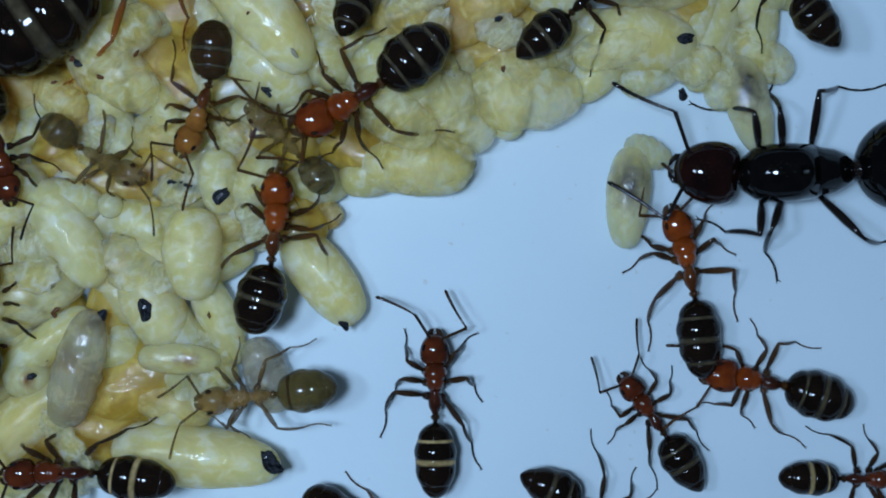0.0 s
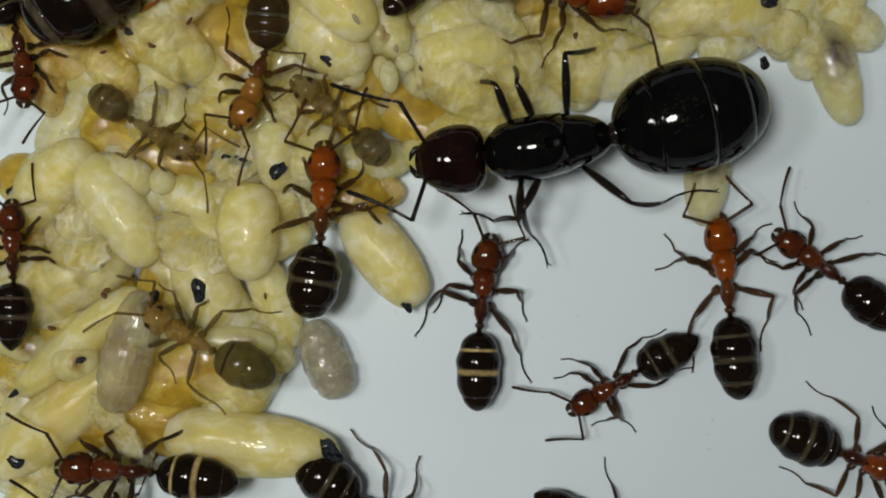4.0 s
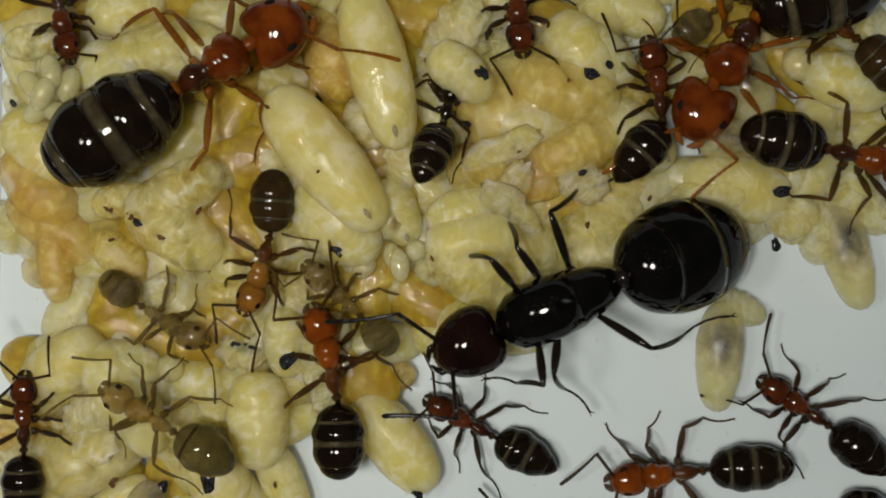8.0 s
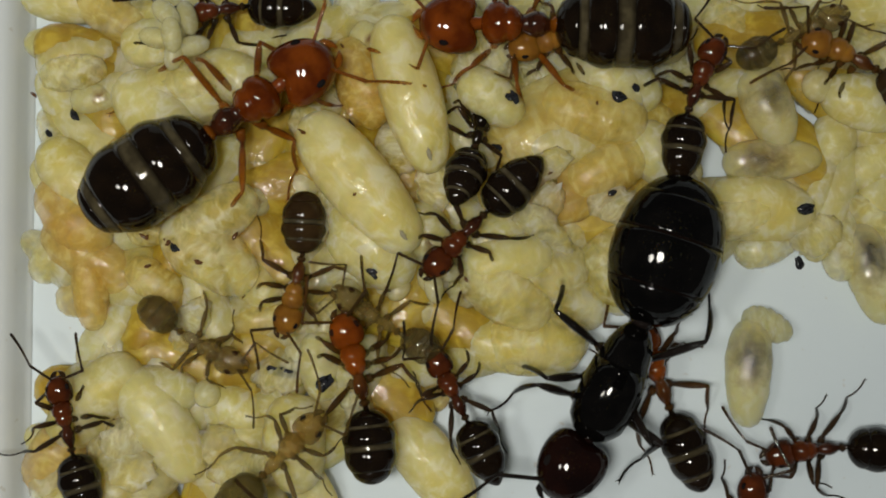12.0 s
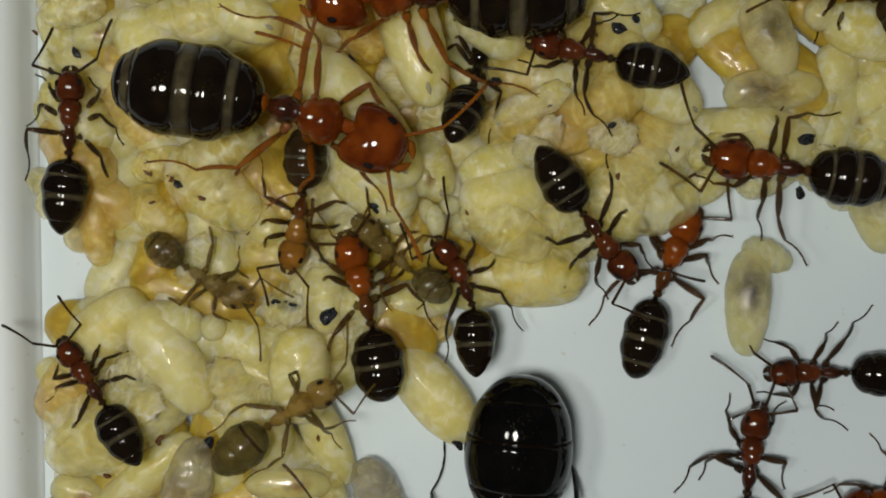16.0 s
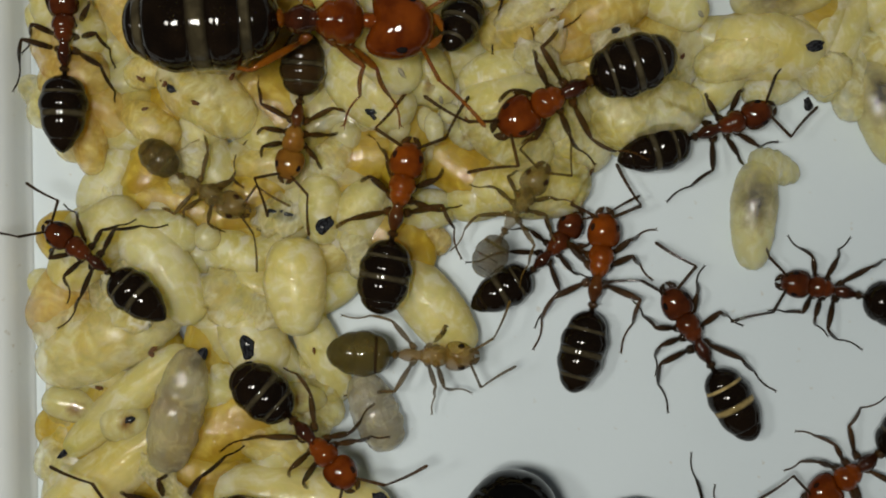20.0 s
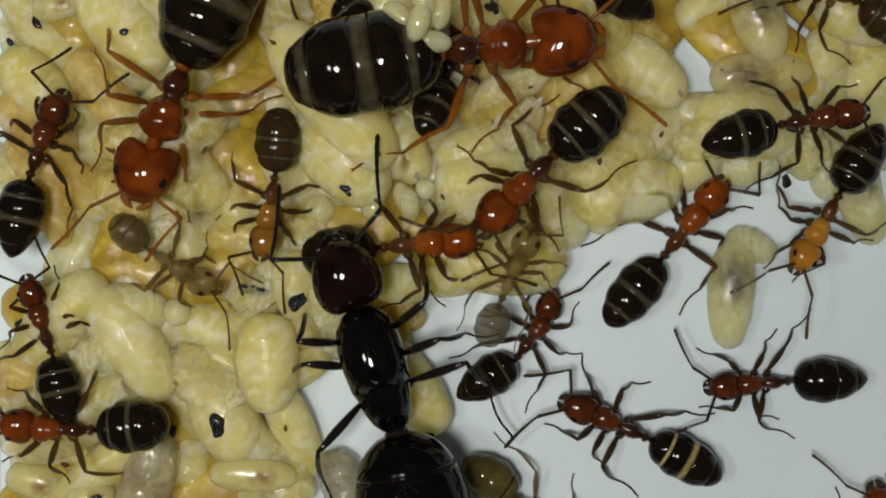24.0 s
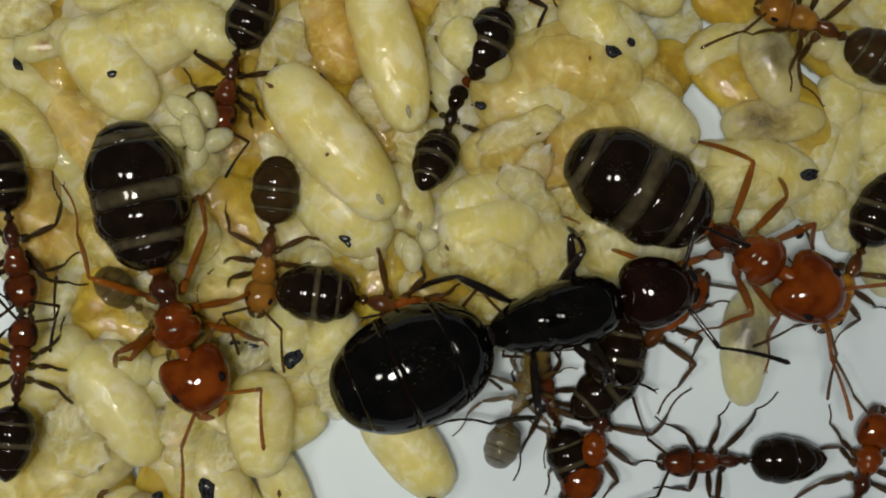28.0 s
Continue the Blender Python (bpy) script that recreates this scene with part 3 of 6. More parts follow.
brood(10.26, 1.07, 1.19, 3, 0, 1.87, 1.39, "w")
brood(19.35, 6.33, 1.24, -6, 0, 2.17, 1.44, "c")
brood(14.77, 9.82, 1.05, -38, 0, 1.24, 1.22, "t")
brood(2.73, 3.04, 1.39, 1, 0, 0.65, 0.63, "e")
brood(21.68, 11.21, 1.76, -38, 0, 0.70, 0.69, "e")
brood(4.28, 3.11, 1.23, 13, 0, 0.52, 0.44, "e")
brood(4.84, 3.18, 1.91, 46, 0, 0.54, 0.42, "e")
brood(5.93, 3.60, 1.87, -78, 0, 0.54, 0.37, "e")
brood(6.23, 3.25, 2.15, -83, 0, 0.66, 0.39, "e")
brood(6.84, 3.84, 1.91, -85, 0, 0.42, 0.42, "e")
brood(7.46, 3.09, 1.43, -52, 0, 0.69, 0.68, "s")
brood(5.07, 3.73, 1.87, -8, 0, 0.38, 0.37, "e")
brood(5.56, 2.57, 1.19, 1, 0, 0.45, 0.39, "e")
brood(6.74, 2.47, 1.21, -50, 0, 0.44, 0.42, "e")
brood(-2.75, -0.87, 1.73, -44, 0, 0.57, 0.56, "e")
brood(-3.51, -2.01, 0.57, -44, 0, 0.68, 0.67, "c")
brood(-4.63, -0.73, 1.71, -5, 0, 1.17, 1.01, "c")
brood(-7.31, -0.27, 0.86, 31, 0, 1.32, 1.01, "c")
brood(-2.54, -1.35, 0.85, -44, 0, 1.00, 0.98, "c")
brood(5.94, 7.07, 0.75, -56, 0, 0.89, 0.87, "c")
brood(-0.83, 6.75, 1.37, -53, 0, 0.61, 0.60, "s")
brood(-4.81, 5.70, 1.51, 13, 0, 1.03, 0.76, "t")
brood(-2.67, 8.58, 0.75, -44, 0, 0.96, 0.87, "c")
brood(-4.89, 3.59, 1.55, -33, 0, 0.84, 0.82, "t")
brood(-6.08, 0.96, 0.76, 16, 0, 0.90, 0.89, "c")
brood(-7.39, 3.52, 1.52, -86, 0, 1.91, 0.77, "o")
brood(3.78, 4.64, 1.91, -33, 0, 1.26, 1.23, "c")
brood(5.89, 5.04, 1.62, -26, 0, 0.91, 0.90, "s")
brood(9.07, 4.23, 1.91, 10, 0, 1.37, 1.23, "c")
brood(8.18, 0.71, 0.87, 19, 0, 1.03, 1.01, "c")
brood(5.87, -0.90, 0.58, 147, 0, 0.84, 0.67, "o")
brood(3.68, -0.01, 0.77, -104, 0, 1.43, 0.90, "c")
brood(21.37, 13.42, 0.86, -50, 0, 1.06, 1.00, "c")
brood(18.49, 13.74, 0.86, -30, 0, 1.02, 1.00, "w")
brood(10.33, 13.67, 0.91, -22, 0, 1.24, 1.05, "c")
brood(15.16, 13.49, 0.86, -26, 0, 1.03, 1.00, "c")
brood(2.06, 12.01, 0.88, 22, 0, 1.14, 1.03, "c")
brood(-1.49, 11.22, 0.97, 15, 0, 1.29, 1.13, "c")
brood(10.98, 11.98, 0.88, 17, 0, 1.12, 1.03, "c")
brood(11.31, 11.89, 0.80, -58, 0, 1.01, 0.92, "c")
brood(-6.28, 11.24, 0.94, 10, 0, 1.38, 1.09, "c")
brood(8.56, 10.68, 2.38, -39, 0, 1.20, 0.96, "c")
brood(-6.65, -4.79, 1.50, 25, 0, 3.20, 1.50, "w")
brood(-6.10, -7.30, 1.50, 41, 0, 3.21, 0.83, "c")
brood(-8.59, -3.05, 1.10, 53, 0, 1.95, 1.23, "o")
brood(-7.36, -1.53, 1.50, -143, 0, 1.36, 1.22, "c")
brood(-4.66, 10.98, 1.90, 31, 0, 1.81, 1.07, "c")
brood(-1.40, 11.54, 2.00, -27, 0, 1.77, 1.01, "c", "d")
brood(-8.06, 11.88, 1.90, 9, 0, 1.33, 0.79, "w")
brood(-8.08, 6.12, 1.50, -53, 0, 1.88, 1.25, "o")
brood(-8.07, 7.70, 1.60, -51, 0, 1.73, 1.18, "c")
brood(-2.32, 6.03, 2.20, 33, 0, 1.85, 1.16, "w")
brood(-2.73, 11.23, 1.70, 30, 0, 2.07, 1.12, "c")
brood(8.69, 3.99, 1.50, -53, 0, 1.82, 1.05, "c")
brood(3.18, -0.27, 1.20, 54, 0, 1.37, 1.01, "c")
brood(2.10, 2.08, 1.30, 51, 0, 1.27, 0.84, "w")
brood(3.20, 0.28, 1.60, 48, 0, 1.30, 0.81, "c", "b")
brood(18.45, 6.05, 1.70, 17, 0, 2.19, 0.96, "w")
brood(13.91, 4.90, 1.40, 30, 0, 1.99, 1.14, "w")

# the bottom layer that carries the pile
OUTLINE = [(-9.8, 16.2), (-10.1, 3.9), (-8.6, 3.2), (-7.2, 2.7), (-6.7, 1.2), (-8.6, 0.2), (-9.8, -3.3), (-10.5, -12.1), (-10.6, -14.4), (-7.8, -14.5), (0.1, -10.4), (2.0, -8.4), (1.8, -6.0), (2.1, -3.3), (4.9, -0.5), (10.2, 0.7), (12.0, 2.9), (17.6, 5.2), (22.3, 4.1), (25.5, 6.6), (26.0, 15.1)]


def inside(x, y):
    hit = False
    for i, (x1, y1) in enumerate(OUTLINE):
        x0, y0 = OUTLINE[i - 1]
        if (y0 > y) != (y1 > y) and x < x0 + (x1 - x0) * (y - y0) / (y1 - y0):
            hit = not hit
    return hit


below = []
for gx in np.arange(-10.17 + 0.9, 29.0, 2.1):
    for gy in np.arange(-16.0, 19.0, 1.8):
        px, py = gx + rng.uniform(-0.5, 0.5), gy + rng.uniform(-0.45, 0.45)
        if inside(px, py):
            # a strip of bare floor runs up between the two halves of the pile
            gap = math.hypot(px - 16.8, py - min(max(py, 6.3), 12.0))
            if gap < 1.35:
                continue
            kind = rng.choice("yycycwct")
            rim = gap < 2.8
            if not all(inside(px + dx, py + dy) for dx, dy in ((1.6, 0), (-1.6, 0), (0, 1.6), (0, -1.6))):
                kind, rim = rng.choice("wcwcwc"), True
            k = 0.55 if kind == "s" else 1.0
            wide = 1.08 if rim else rng.uniform(1.25, 1.75) if kind in "yw" else 1.05
            k = 0.9 if rim else k
            brood(max(px, -10.17 + 1.6), py, 1.00 * k * FLAT, rng.uniform(0, 180), rng.uniform(-8, 8), rng.uniform(1.9, 2.4) * k * wide, 1.00 * k * rng.uniform(0.9, 1.05) * wide, kind, "", FLAT / wide)
crust(-2.97, -5.52, 2.29, 0.38, 0)
crust(-1.11, -5.12, 2.27, 0.45, 67)
crust(0.01, 0.02, 1.73, 0.33, 134)
crust(1.93, -0.46, 2.32, 0.42, 21)
crust(4.06, -11.48, 1.75, 0.56, 88)
crust(6.97, -5.68, 1.50, 0.29, 155)
crust(20.96, 6.25, 2.17, 0.36, 42)
crust(21.26, 4.19, 0.01, 0.31, 109)
crust(13.44, 10.62, 2.98, 0.33, 176)
crust(12.26, 1.10, 0.01, 0.27, 63)
crust(-8.33, -12.00, 2.09, 0.38, 130)
crust(3.80, 3.86, 2.76, 0.22, 17)
crust(7.55, 3.15, 2.02, 0.11, 84)
crust(8.74, 8.85, 1.73, 0.27, 151)
crust(-5.02, 4.14, 2.11, 0.13, 38)
crust(-5.04, 5.30, 2.08, 0.11, 105)
crust(8.83, 11.76, 1.78, 0.13, 172)
crust(9.59, 12.37, 1.73, 0.18, 59)
crust(14.71, 10.78, 2.25, 0.20, 126)
crust(6.77, 7.01, 1.73, 0.16, 13)
crust(12.59, 10.31, 3.24, 0.09, 80)
crust(-8.07, 10.22, 1.73, 0.22, 147)
crust(-4.35, 9.66, 3.10, 0.20, 34)
crust(-9.07, 9.49, 1.73, 0.18, 101)
crust(-9.67, 11.03, 1.73, 0.11, 168)
crust(-4.04, 5.01, 2.84, 0.16, 55)
crust(-5.09, 5.26, 2.06, 0.11, 122)
crust(1.28, 9.17, 3.46, 0.16, 9)
crust(2.98, 9.69, 1.73, 0.18, 76)
crust(2.66, 12.81, 2.34, 0.09, 143)
crust(-4.16, 5.16, 2.71, 0.11, 30)
crust(3.90, 3.73, 2.68, 0.18, 97)
crust(-3.79, 4.82, 2.99, 0.22, 164)
crust(-4.46, 5.50, 2.11, 0.11, 51)
crust(1.41, -5.38, 1.73, 0.13, 118)
crust(-8.74, -1.28, 1.73, 0.22, 5)
crust(-8.34, -9.18, 1.73, 0.25, 72)
crust(0.39, -0.07, 1.73, 0.29, 139)
crust(9.27, 10.60, 3.05, 0.25, 26)


def top_of(x, y):
    """Height of the pile there."""
    best = 0.0
    for cx, cy, cz, half, rad, h, ob in made:
        c, s = math.cos(radians(h)), math.sin(radians(h))
        u, v = ((x - cx) * c + (y - cy) * s) / half, (-(x - cx) * s + (y - cy) * c) / rad
        if u * u + v * v < 1:
            best = max(best, cz + rad * 0.86 * math.sqrt(1 - u * u - v * v))
    return best


for i, (sx, sy, size) in enumerate((
    (-2.83, 4.24, 0.15),
    (3.24, 6.76, 0.10),
    (-1.51, 5.26, 0.16),
    (-5.21, 5.33, 0.13),
    (-7.03, -6.74, 0.16),
    (-5.73, -7.96, 0.2),
    (-4.85, -5.24, 0.16),
    (13.45, 4.87, 0.15),
    (7.51, 3.52, 0.15),
    (10.77, 7.64, 0.09),
    (15.90, 5.94, 0.12),
    (9.38, 10.61, 0.24),
    (8.71, 8.72, 0.24),
    (14.13, 11.00, 0.24),
    (13.22, 6.86, 0.18),
    (4.91, 5.70, 0.07),
    (-4.96, -5.46, 0.16),
)):
    crust(sx, sy, top_of(sx, sy) - 0.02, size, 41 * i)


def scrap_mesh(seed):
    """A crumpled flake of silk, folded into facets."""
    rg = random.Random(seed)
    rings = []
    for i in range(9):
        w = min(max(i / 8, 0.03), 0.97)
        r = (4 * w * (1 - w)) ** 0.45
        rings.append([((-1 + 2 * w) + rg.uniform(-0.13, 0.13), r * math.cos(2 * math.pi * j / 10) * rg.uniform(0.72, 1.12) + 0.25 * math.sin(2.2 * w + seed), r * math.sin(2 * math.pi * j / 10) * rg.uniform(0.5, 1.25)) for j in range(10)])
    return mesh_of("silk_scrap", PALE, loft(rings))


SCRAPS = [scrap_mesh(i) for i in range(6)]
count = 0
for i in range(900):
    sx, sy = rng.uniform(-10.17 + 1.5, 28.0), rng.uniform(-15.0, 18.0)
    if count < 26 and inside(sx, sy) and not any(ob.data in SHAPES["e"] + SHAPES["l"] + SHAPES["s"] and math.hypot(sx - cx, sy - cy) < 2.2 for cx, cy, cz, half, rad, h, ob in made):
        zs = [top_of(sx + dx, sy + dy) for dx, dy in ((0, 0), (0.9, 0), (-0.9, 0), (0, 0.9), (0, -0.9))]
        if zs[0] <= sorted(zs)[1] and max(zs) - zs[0] > 0.35:
            count += 1
            ob = tagged(new("silk_scrap", SCRAPS[i % 6]), "crumpled translucent scrap of shed cocoon silk", "silk scrap", "scraps of silk in the brood pile")
            ob.matrix_basis = pose(sx * MM, sy * MM, (zs[0] + 0.12) * MM, rng.uniform(-25, 25), rng.uniform(-20, 20), rng.uniform(0, 360)) @ Matrix.Diagonal((rng.uniform(1.0, 1.7), rng.uniform(0.7, 1.1), rng.uniform(0.2, 0.3), 1))


# ---------------------------------------------------------------- ants (dimensions in mm, facing +x, feet at z = 0)
FORMS = {
    "worker": dict(z=1.15, hm=1.5, mg=3.35, head=(1.36, 0.69, 0.52), heart=0.10, tho=(0.98, 1.35, 0.52), gas=(3.35, 1.0), leg=1.04, thick=1.2, jaw=0.34),
    "slim": dict(z=1.15, hm=1.5, mg=3.3, head=(1.36, 0.68, 0.52), heart=0.10, tho=(0.98, 1.35, 0.51), gas=(3.25, 0.89), leg=1.04, thick=1.2, jaw=0.34),
    "round": dict(z=1.15, hm=1.5, mg=3.15, head=(1.40, 0.73, 0.54), heart=0.10, tho=(0.98, 1.35, 0.54), gas=(2.95, 1.03), leg=1.04, thick=1.2, jaw=0.34),
    "olive": dict(z=1.15, hm=1.5, mg=3.1, head=(1.40, 0.72, 0.53), heart=0.10, tho=(0.98, 1.35, 0.52), gas=(2.95, 1.02), leg=1.1, thick=1.1, jaw=0.34),
    "callow": dict(z=1.1, hm=1.5, mg=2.75, head=(1.45, 0.72, 0.54), heart=0.10, tho=(0.98, 1.30, 0.50), gas=(2.15, 0.80), leg=1.0, thick=1.05, jaw=0.34),
    "major": dict(z=1.75, hm=2.95, mg=4.85, head=(2.55, 1.45, 0.95), heart=0.24, tho=(1.45, 1.75, 1.0), gas=(6.1, 1.93), leg=1.8, thick=1.4, jaw=0.46),
    "redbig": dict(z=1.3, hm=1.85, mg=3.45, head=(1.74, 0.93, 0.66), heart=0.16, tho=(1.1, 1.45, 0.66), gas=(3.7, 1.24), leg=1.22, thick=1.3, jaw=0.48),
    "queen": dict(z=2.25, hm=3.6, mg=5.5, head=(2.68, 1.36, 1.0), heart=0.12, tho=(2.3, 2.48, 1.2), gas=(5.95, 2.15), leg=1.8, thick=1.5, jaw=0.32),
}
# kind: form, head, thorax, gaster, band, leg, antenna, eye, number of bands, label
KINDS = {
    "queen": ("queen", BLACKRED, BLACK, BLACK, LINE, LEG_BLACK, LEG_BLACK, EYE, 2, "large glossy black ant queen with a swollen gaster"),
    "major": ("major", RED, RED, GASTER, BAND, LEG_RUST, LEG_RUST, EYE, 3, "big-headed orange-red major ant with black banded gaster"),
    "redbig": ("redbig", RED, RED, GASTER, BAND, LEG_BROWN, LEG_BROWN, EYE_DARK, 3, "stout red-headed worker ant with dark banded gaster"),
    "worker": ("slim", DARKRED, DARKRED, GASTER, GOLD, LEG_DARK, LEG_DARK, EYE, 2, "dark red worker ant with black straw-banded gaster"),
    "thin": ("worker", DARKRED, DARKRED, GASTER, BAND, LEG_DARK, LEG_DARK, EYE, 2, "dark red worker ant with glossy faintly banded black gaster"),
    "plain": ("worker", DARKRED, DARKRED, GASTER, GASTER, LEG_DARK, LEG_DARK, EYE, 0, "dark red worker ant with plain glossy black gaster"),
    "orange": ("round", ORANGE, ORANGE, GASTER, BAND, LEG_BROWN, LEG_BROWN, EYE_DARK, 2, "orange worker ant with glossy dark brown gaster"),
    "tawny": ("slim", ORANGE, ORANGE, GASTER, BAND, LEG_BROWN, LEG_BROWN, EYE_DARK, 3, "orange worker ant with long banded brown-black gaster"),
    "russet": ("round", RED, RED, GASTER, BAND, LEG_BROWN, LEG_BROWN, EYE_DARK, 2, "russet worker ant with glossy dark gaster"),
    "amber": ("round", AMBER, AMBER, BROWN, BAND, LEG_BROWN, LEG_BROWN, EYE, 2, "young amber worker ant with brown gaster"),
    "ochre": ("worker", OCHRE, OCHRE, GASTER, BAND, LEG_BROWN, LEG_BROWN, EYE, 2, "yellow-orange young worker ant with banded gaster"),
    "callow": ("callow", PEARL, PEARL, CALLOW, OLIVE, LEG_PALE, LEG_PALE, EYE_DARK, 1, "pale newly hatched callow worker ant on the brood"),
    "olive": ("olive", STRAW, STRAW, OLIVE, BROWN, LEG_PALE, LEG_PALE, EYE, 1, "straw-coloured young ant with olive brown gaster"),
    "dark": ("worker", DARKRED, GASTER, GASTER, BAND, LEG_DARK, LEG_DARK, EYE, 3, "dark brown worker ant with banded gaster"),
}
BUILT, FEELERS, LEGS = {}, {}, {}


def head_piece(L, W, H, heart):
    """Head with the neck at x = 0, the jaws forward; heart: depth of the notch behind."""
    rings, nu, n = [], 16, 20
    for i in range(nu + 1):
        u = min(max(i / nu, 0.006), 0.994)
        r = (u ** 0.42) * ((1 - u) ** 0.46) / (0.477 ** 0.42 * 0.523 ** 0.46)
        taper = 1.06 - 0.22 * u
        ring = []
        for (x, y, z) in oval(0, W * r * taper, H * r, H * 0.85 * r, 0, n):
            lobe = abs(y) / W
            back = -heart * L * (lobe * 1.3 - 0.35) * (1 - u) ** 1.5
            ring.append((-0.12 * L + L * u + back, y, z))
        rings.append(ring)
    return loft(rings)


def antenna_piece(L, W, H, side, thick, spread, bow, reach):
    """Elbowed feeler: a long scape, then a whip of segments."""
    b = Vector((0.70 * L, side * 0.36 * W, 0.45 * H))
    a = radians(spread) * side
    e = b + Vector((math.cos(a) * 0.95 * reach, math.sin(a) * 0.95 * reach, 0.30))
    pieces = [swell(b, e, 0.05 * thick, 0.058 * thick, 0.066 * thick)]
    # the whip: a sharp elbow, then short segments that thicken towards a blunt tip
    a2 = radians(spread + bow) * side
    pts, rad, p, k = [e], [0.034 * thick], e, 9
    for i in range(k):
        ai = a2 + side * radians(-6 + 1.5 * i)
        d = Vector((math.cos(ai), math.sin(ai), -0.22)).normalized() * (1.45 * reach / k)
        w = thick * (0.040 + 0.0034 * i)
        pts += [p + 0.5 * d, p + d]
        rad += [1.08 * w, (0.9 if i < k - 1 else 0.5) * w]
        p = p + d
    return pieces + [tube(pts, rad)]


def jaw_piece(L, W, side, size):
    pts = [(0.74 * L, side * 0.40 * W, -0.05), (0.86 * L, side * 0.36 * W, -0.08), (0.88 * L + 0.32 * size, side * 0.22 * W, -0.12), (0.88 * L + 0.62 * size, side * 0.05 * W, -0.15)]
    return tube(pts, [0.34 * size, 0.42 * size, 0.34 * size, 0.10 * size])


def leg_pieces(row, side, z, hw, k, thick, stance=0):
    """Coxa and femur, tibia, tarsus, from the leg's root; row 0 is the front pair."""
    az = (56, 84, 116)[row]
    kink = ((-46, -84, -18, 22), (26, 66, -34, 48), (44, 74, 16, -26))[row][stance]
    az += ((0, 14, -10, -20), (0, -22, 14, -12), (0, -24, 10, 22))[row][stance]
    fl, tl, sl = ((0.92, 0.85, 0.66), (0.95, 0.92, 0.72), (1.4, 1.45, 1.15))[row]
    fl, tl, sl = fl * k, tl * k, sl * k
    a, b = radians(az) * side, radians(az + kink) * side
    c = radians(az + kink * 1.2) * side
    up = z * 0.42
    r = Vector((0, 0, 0))
    cox = Vector((math.cos(a) * 0.28 * k, math.sin(a) * 0.28 * k, -0.22 * k))
    knee = cox + Vector((math.cos(a) * fl * 0.86, math.sin(a) * fl * 0.86, up + 0.22 * k))
    drop = z * 0.72 + knee.z
    run = math.sqrt(max((tl * 1.02) ** 2 - drop ** 2 * 0.8, (0.6 * tl) ** 2))
    ank = knee + Vector((math.cos(b) * run, math.sin(b) * run, -drop + 0.16 * k))
    toe = Vector((ank.x + math.cos(c) * sl, ank.y + math.sin(c) * sl, -z * 0.72 + 0.035))
    femur = [swell(r, cox, 0.16 * thick, 0.16 * thick, 0.08 * thick, k=3), swell(cox, knee, 0.075 * thick, 0.122 * thick, 0.058 * thick, sag=(0, 0, 0.05 * k))]
    tibia = swell(knee, ank, 0.050 * thick, 0.076 * thick, 0.045 * thick, sag=(0.05 * k * math.sin(b), -0.05 * k * math.cos(b), 0.05 * k))
    segs = []
    hook = Vector((-math.sin(c), math.cos(c), 0)) * (0.10 * sl * side * (1 if row else -1))
    foot = [ank.lerp(toe, i / 4) + hook * (i / 4) * (1 - i / 4) * 4 for i in range(5)]
    for i in range(4):
        segs.append(swell(foot[i], foot[i + 1], 0.028 * thick, 0.038 * thick, 0.032 * thick, k=2))
    for s in (-1, 1):
        segs.append(tube([toe, toe + Vector((math.cos(c + 0.5 * s), math.sin(c + 0.5 * s), 0.1)) * 0.12 * k], [0.026 * thick, 0.008 * thick], n=5))
    return femur, tibia, segs


LEG_ROOTS = ((0.42, 0.72), (0.0, 0.66), (-0.42, 0.62))


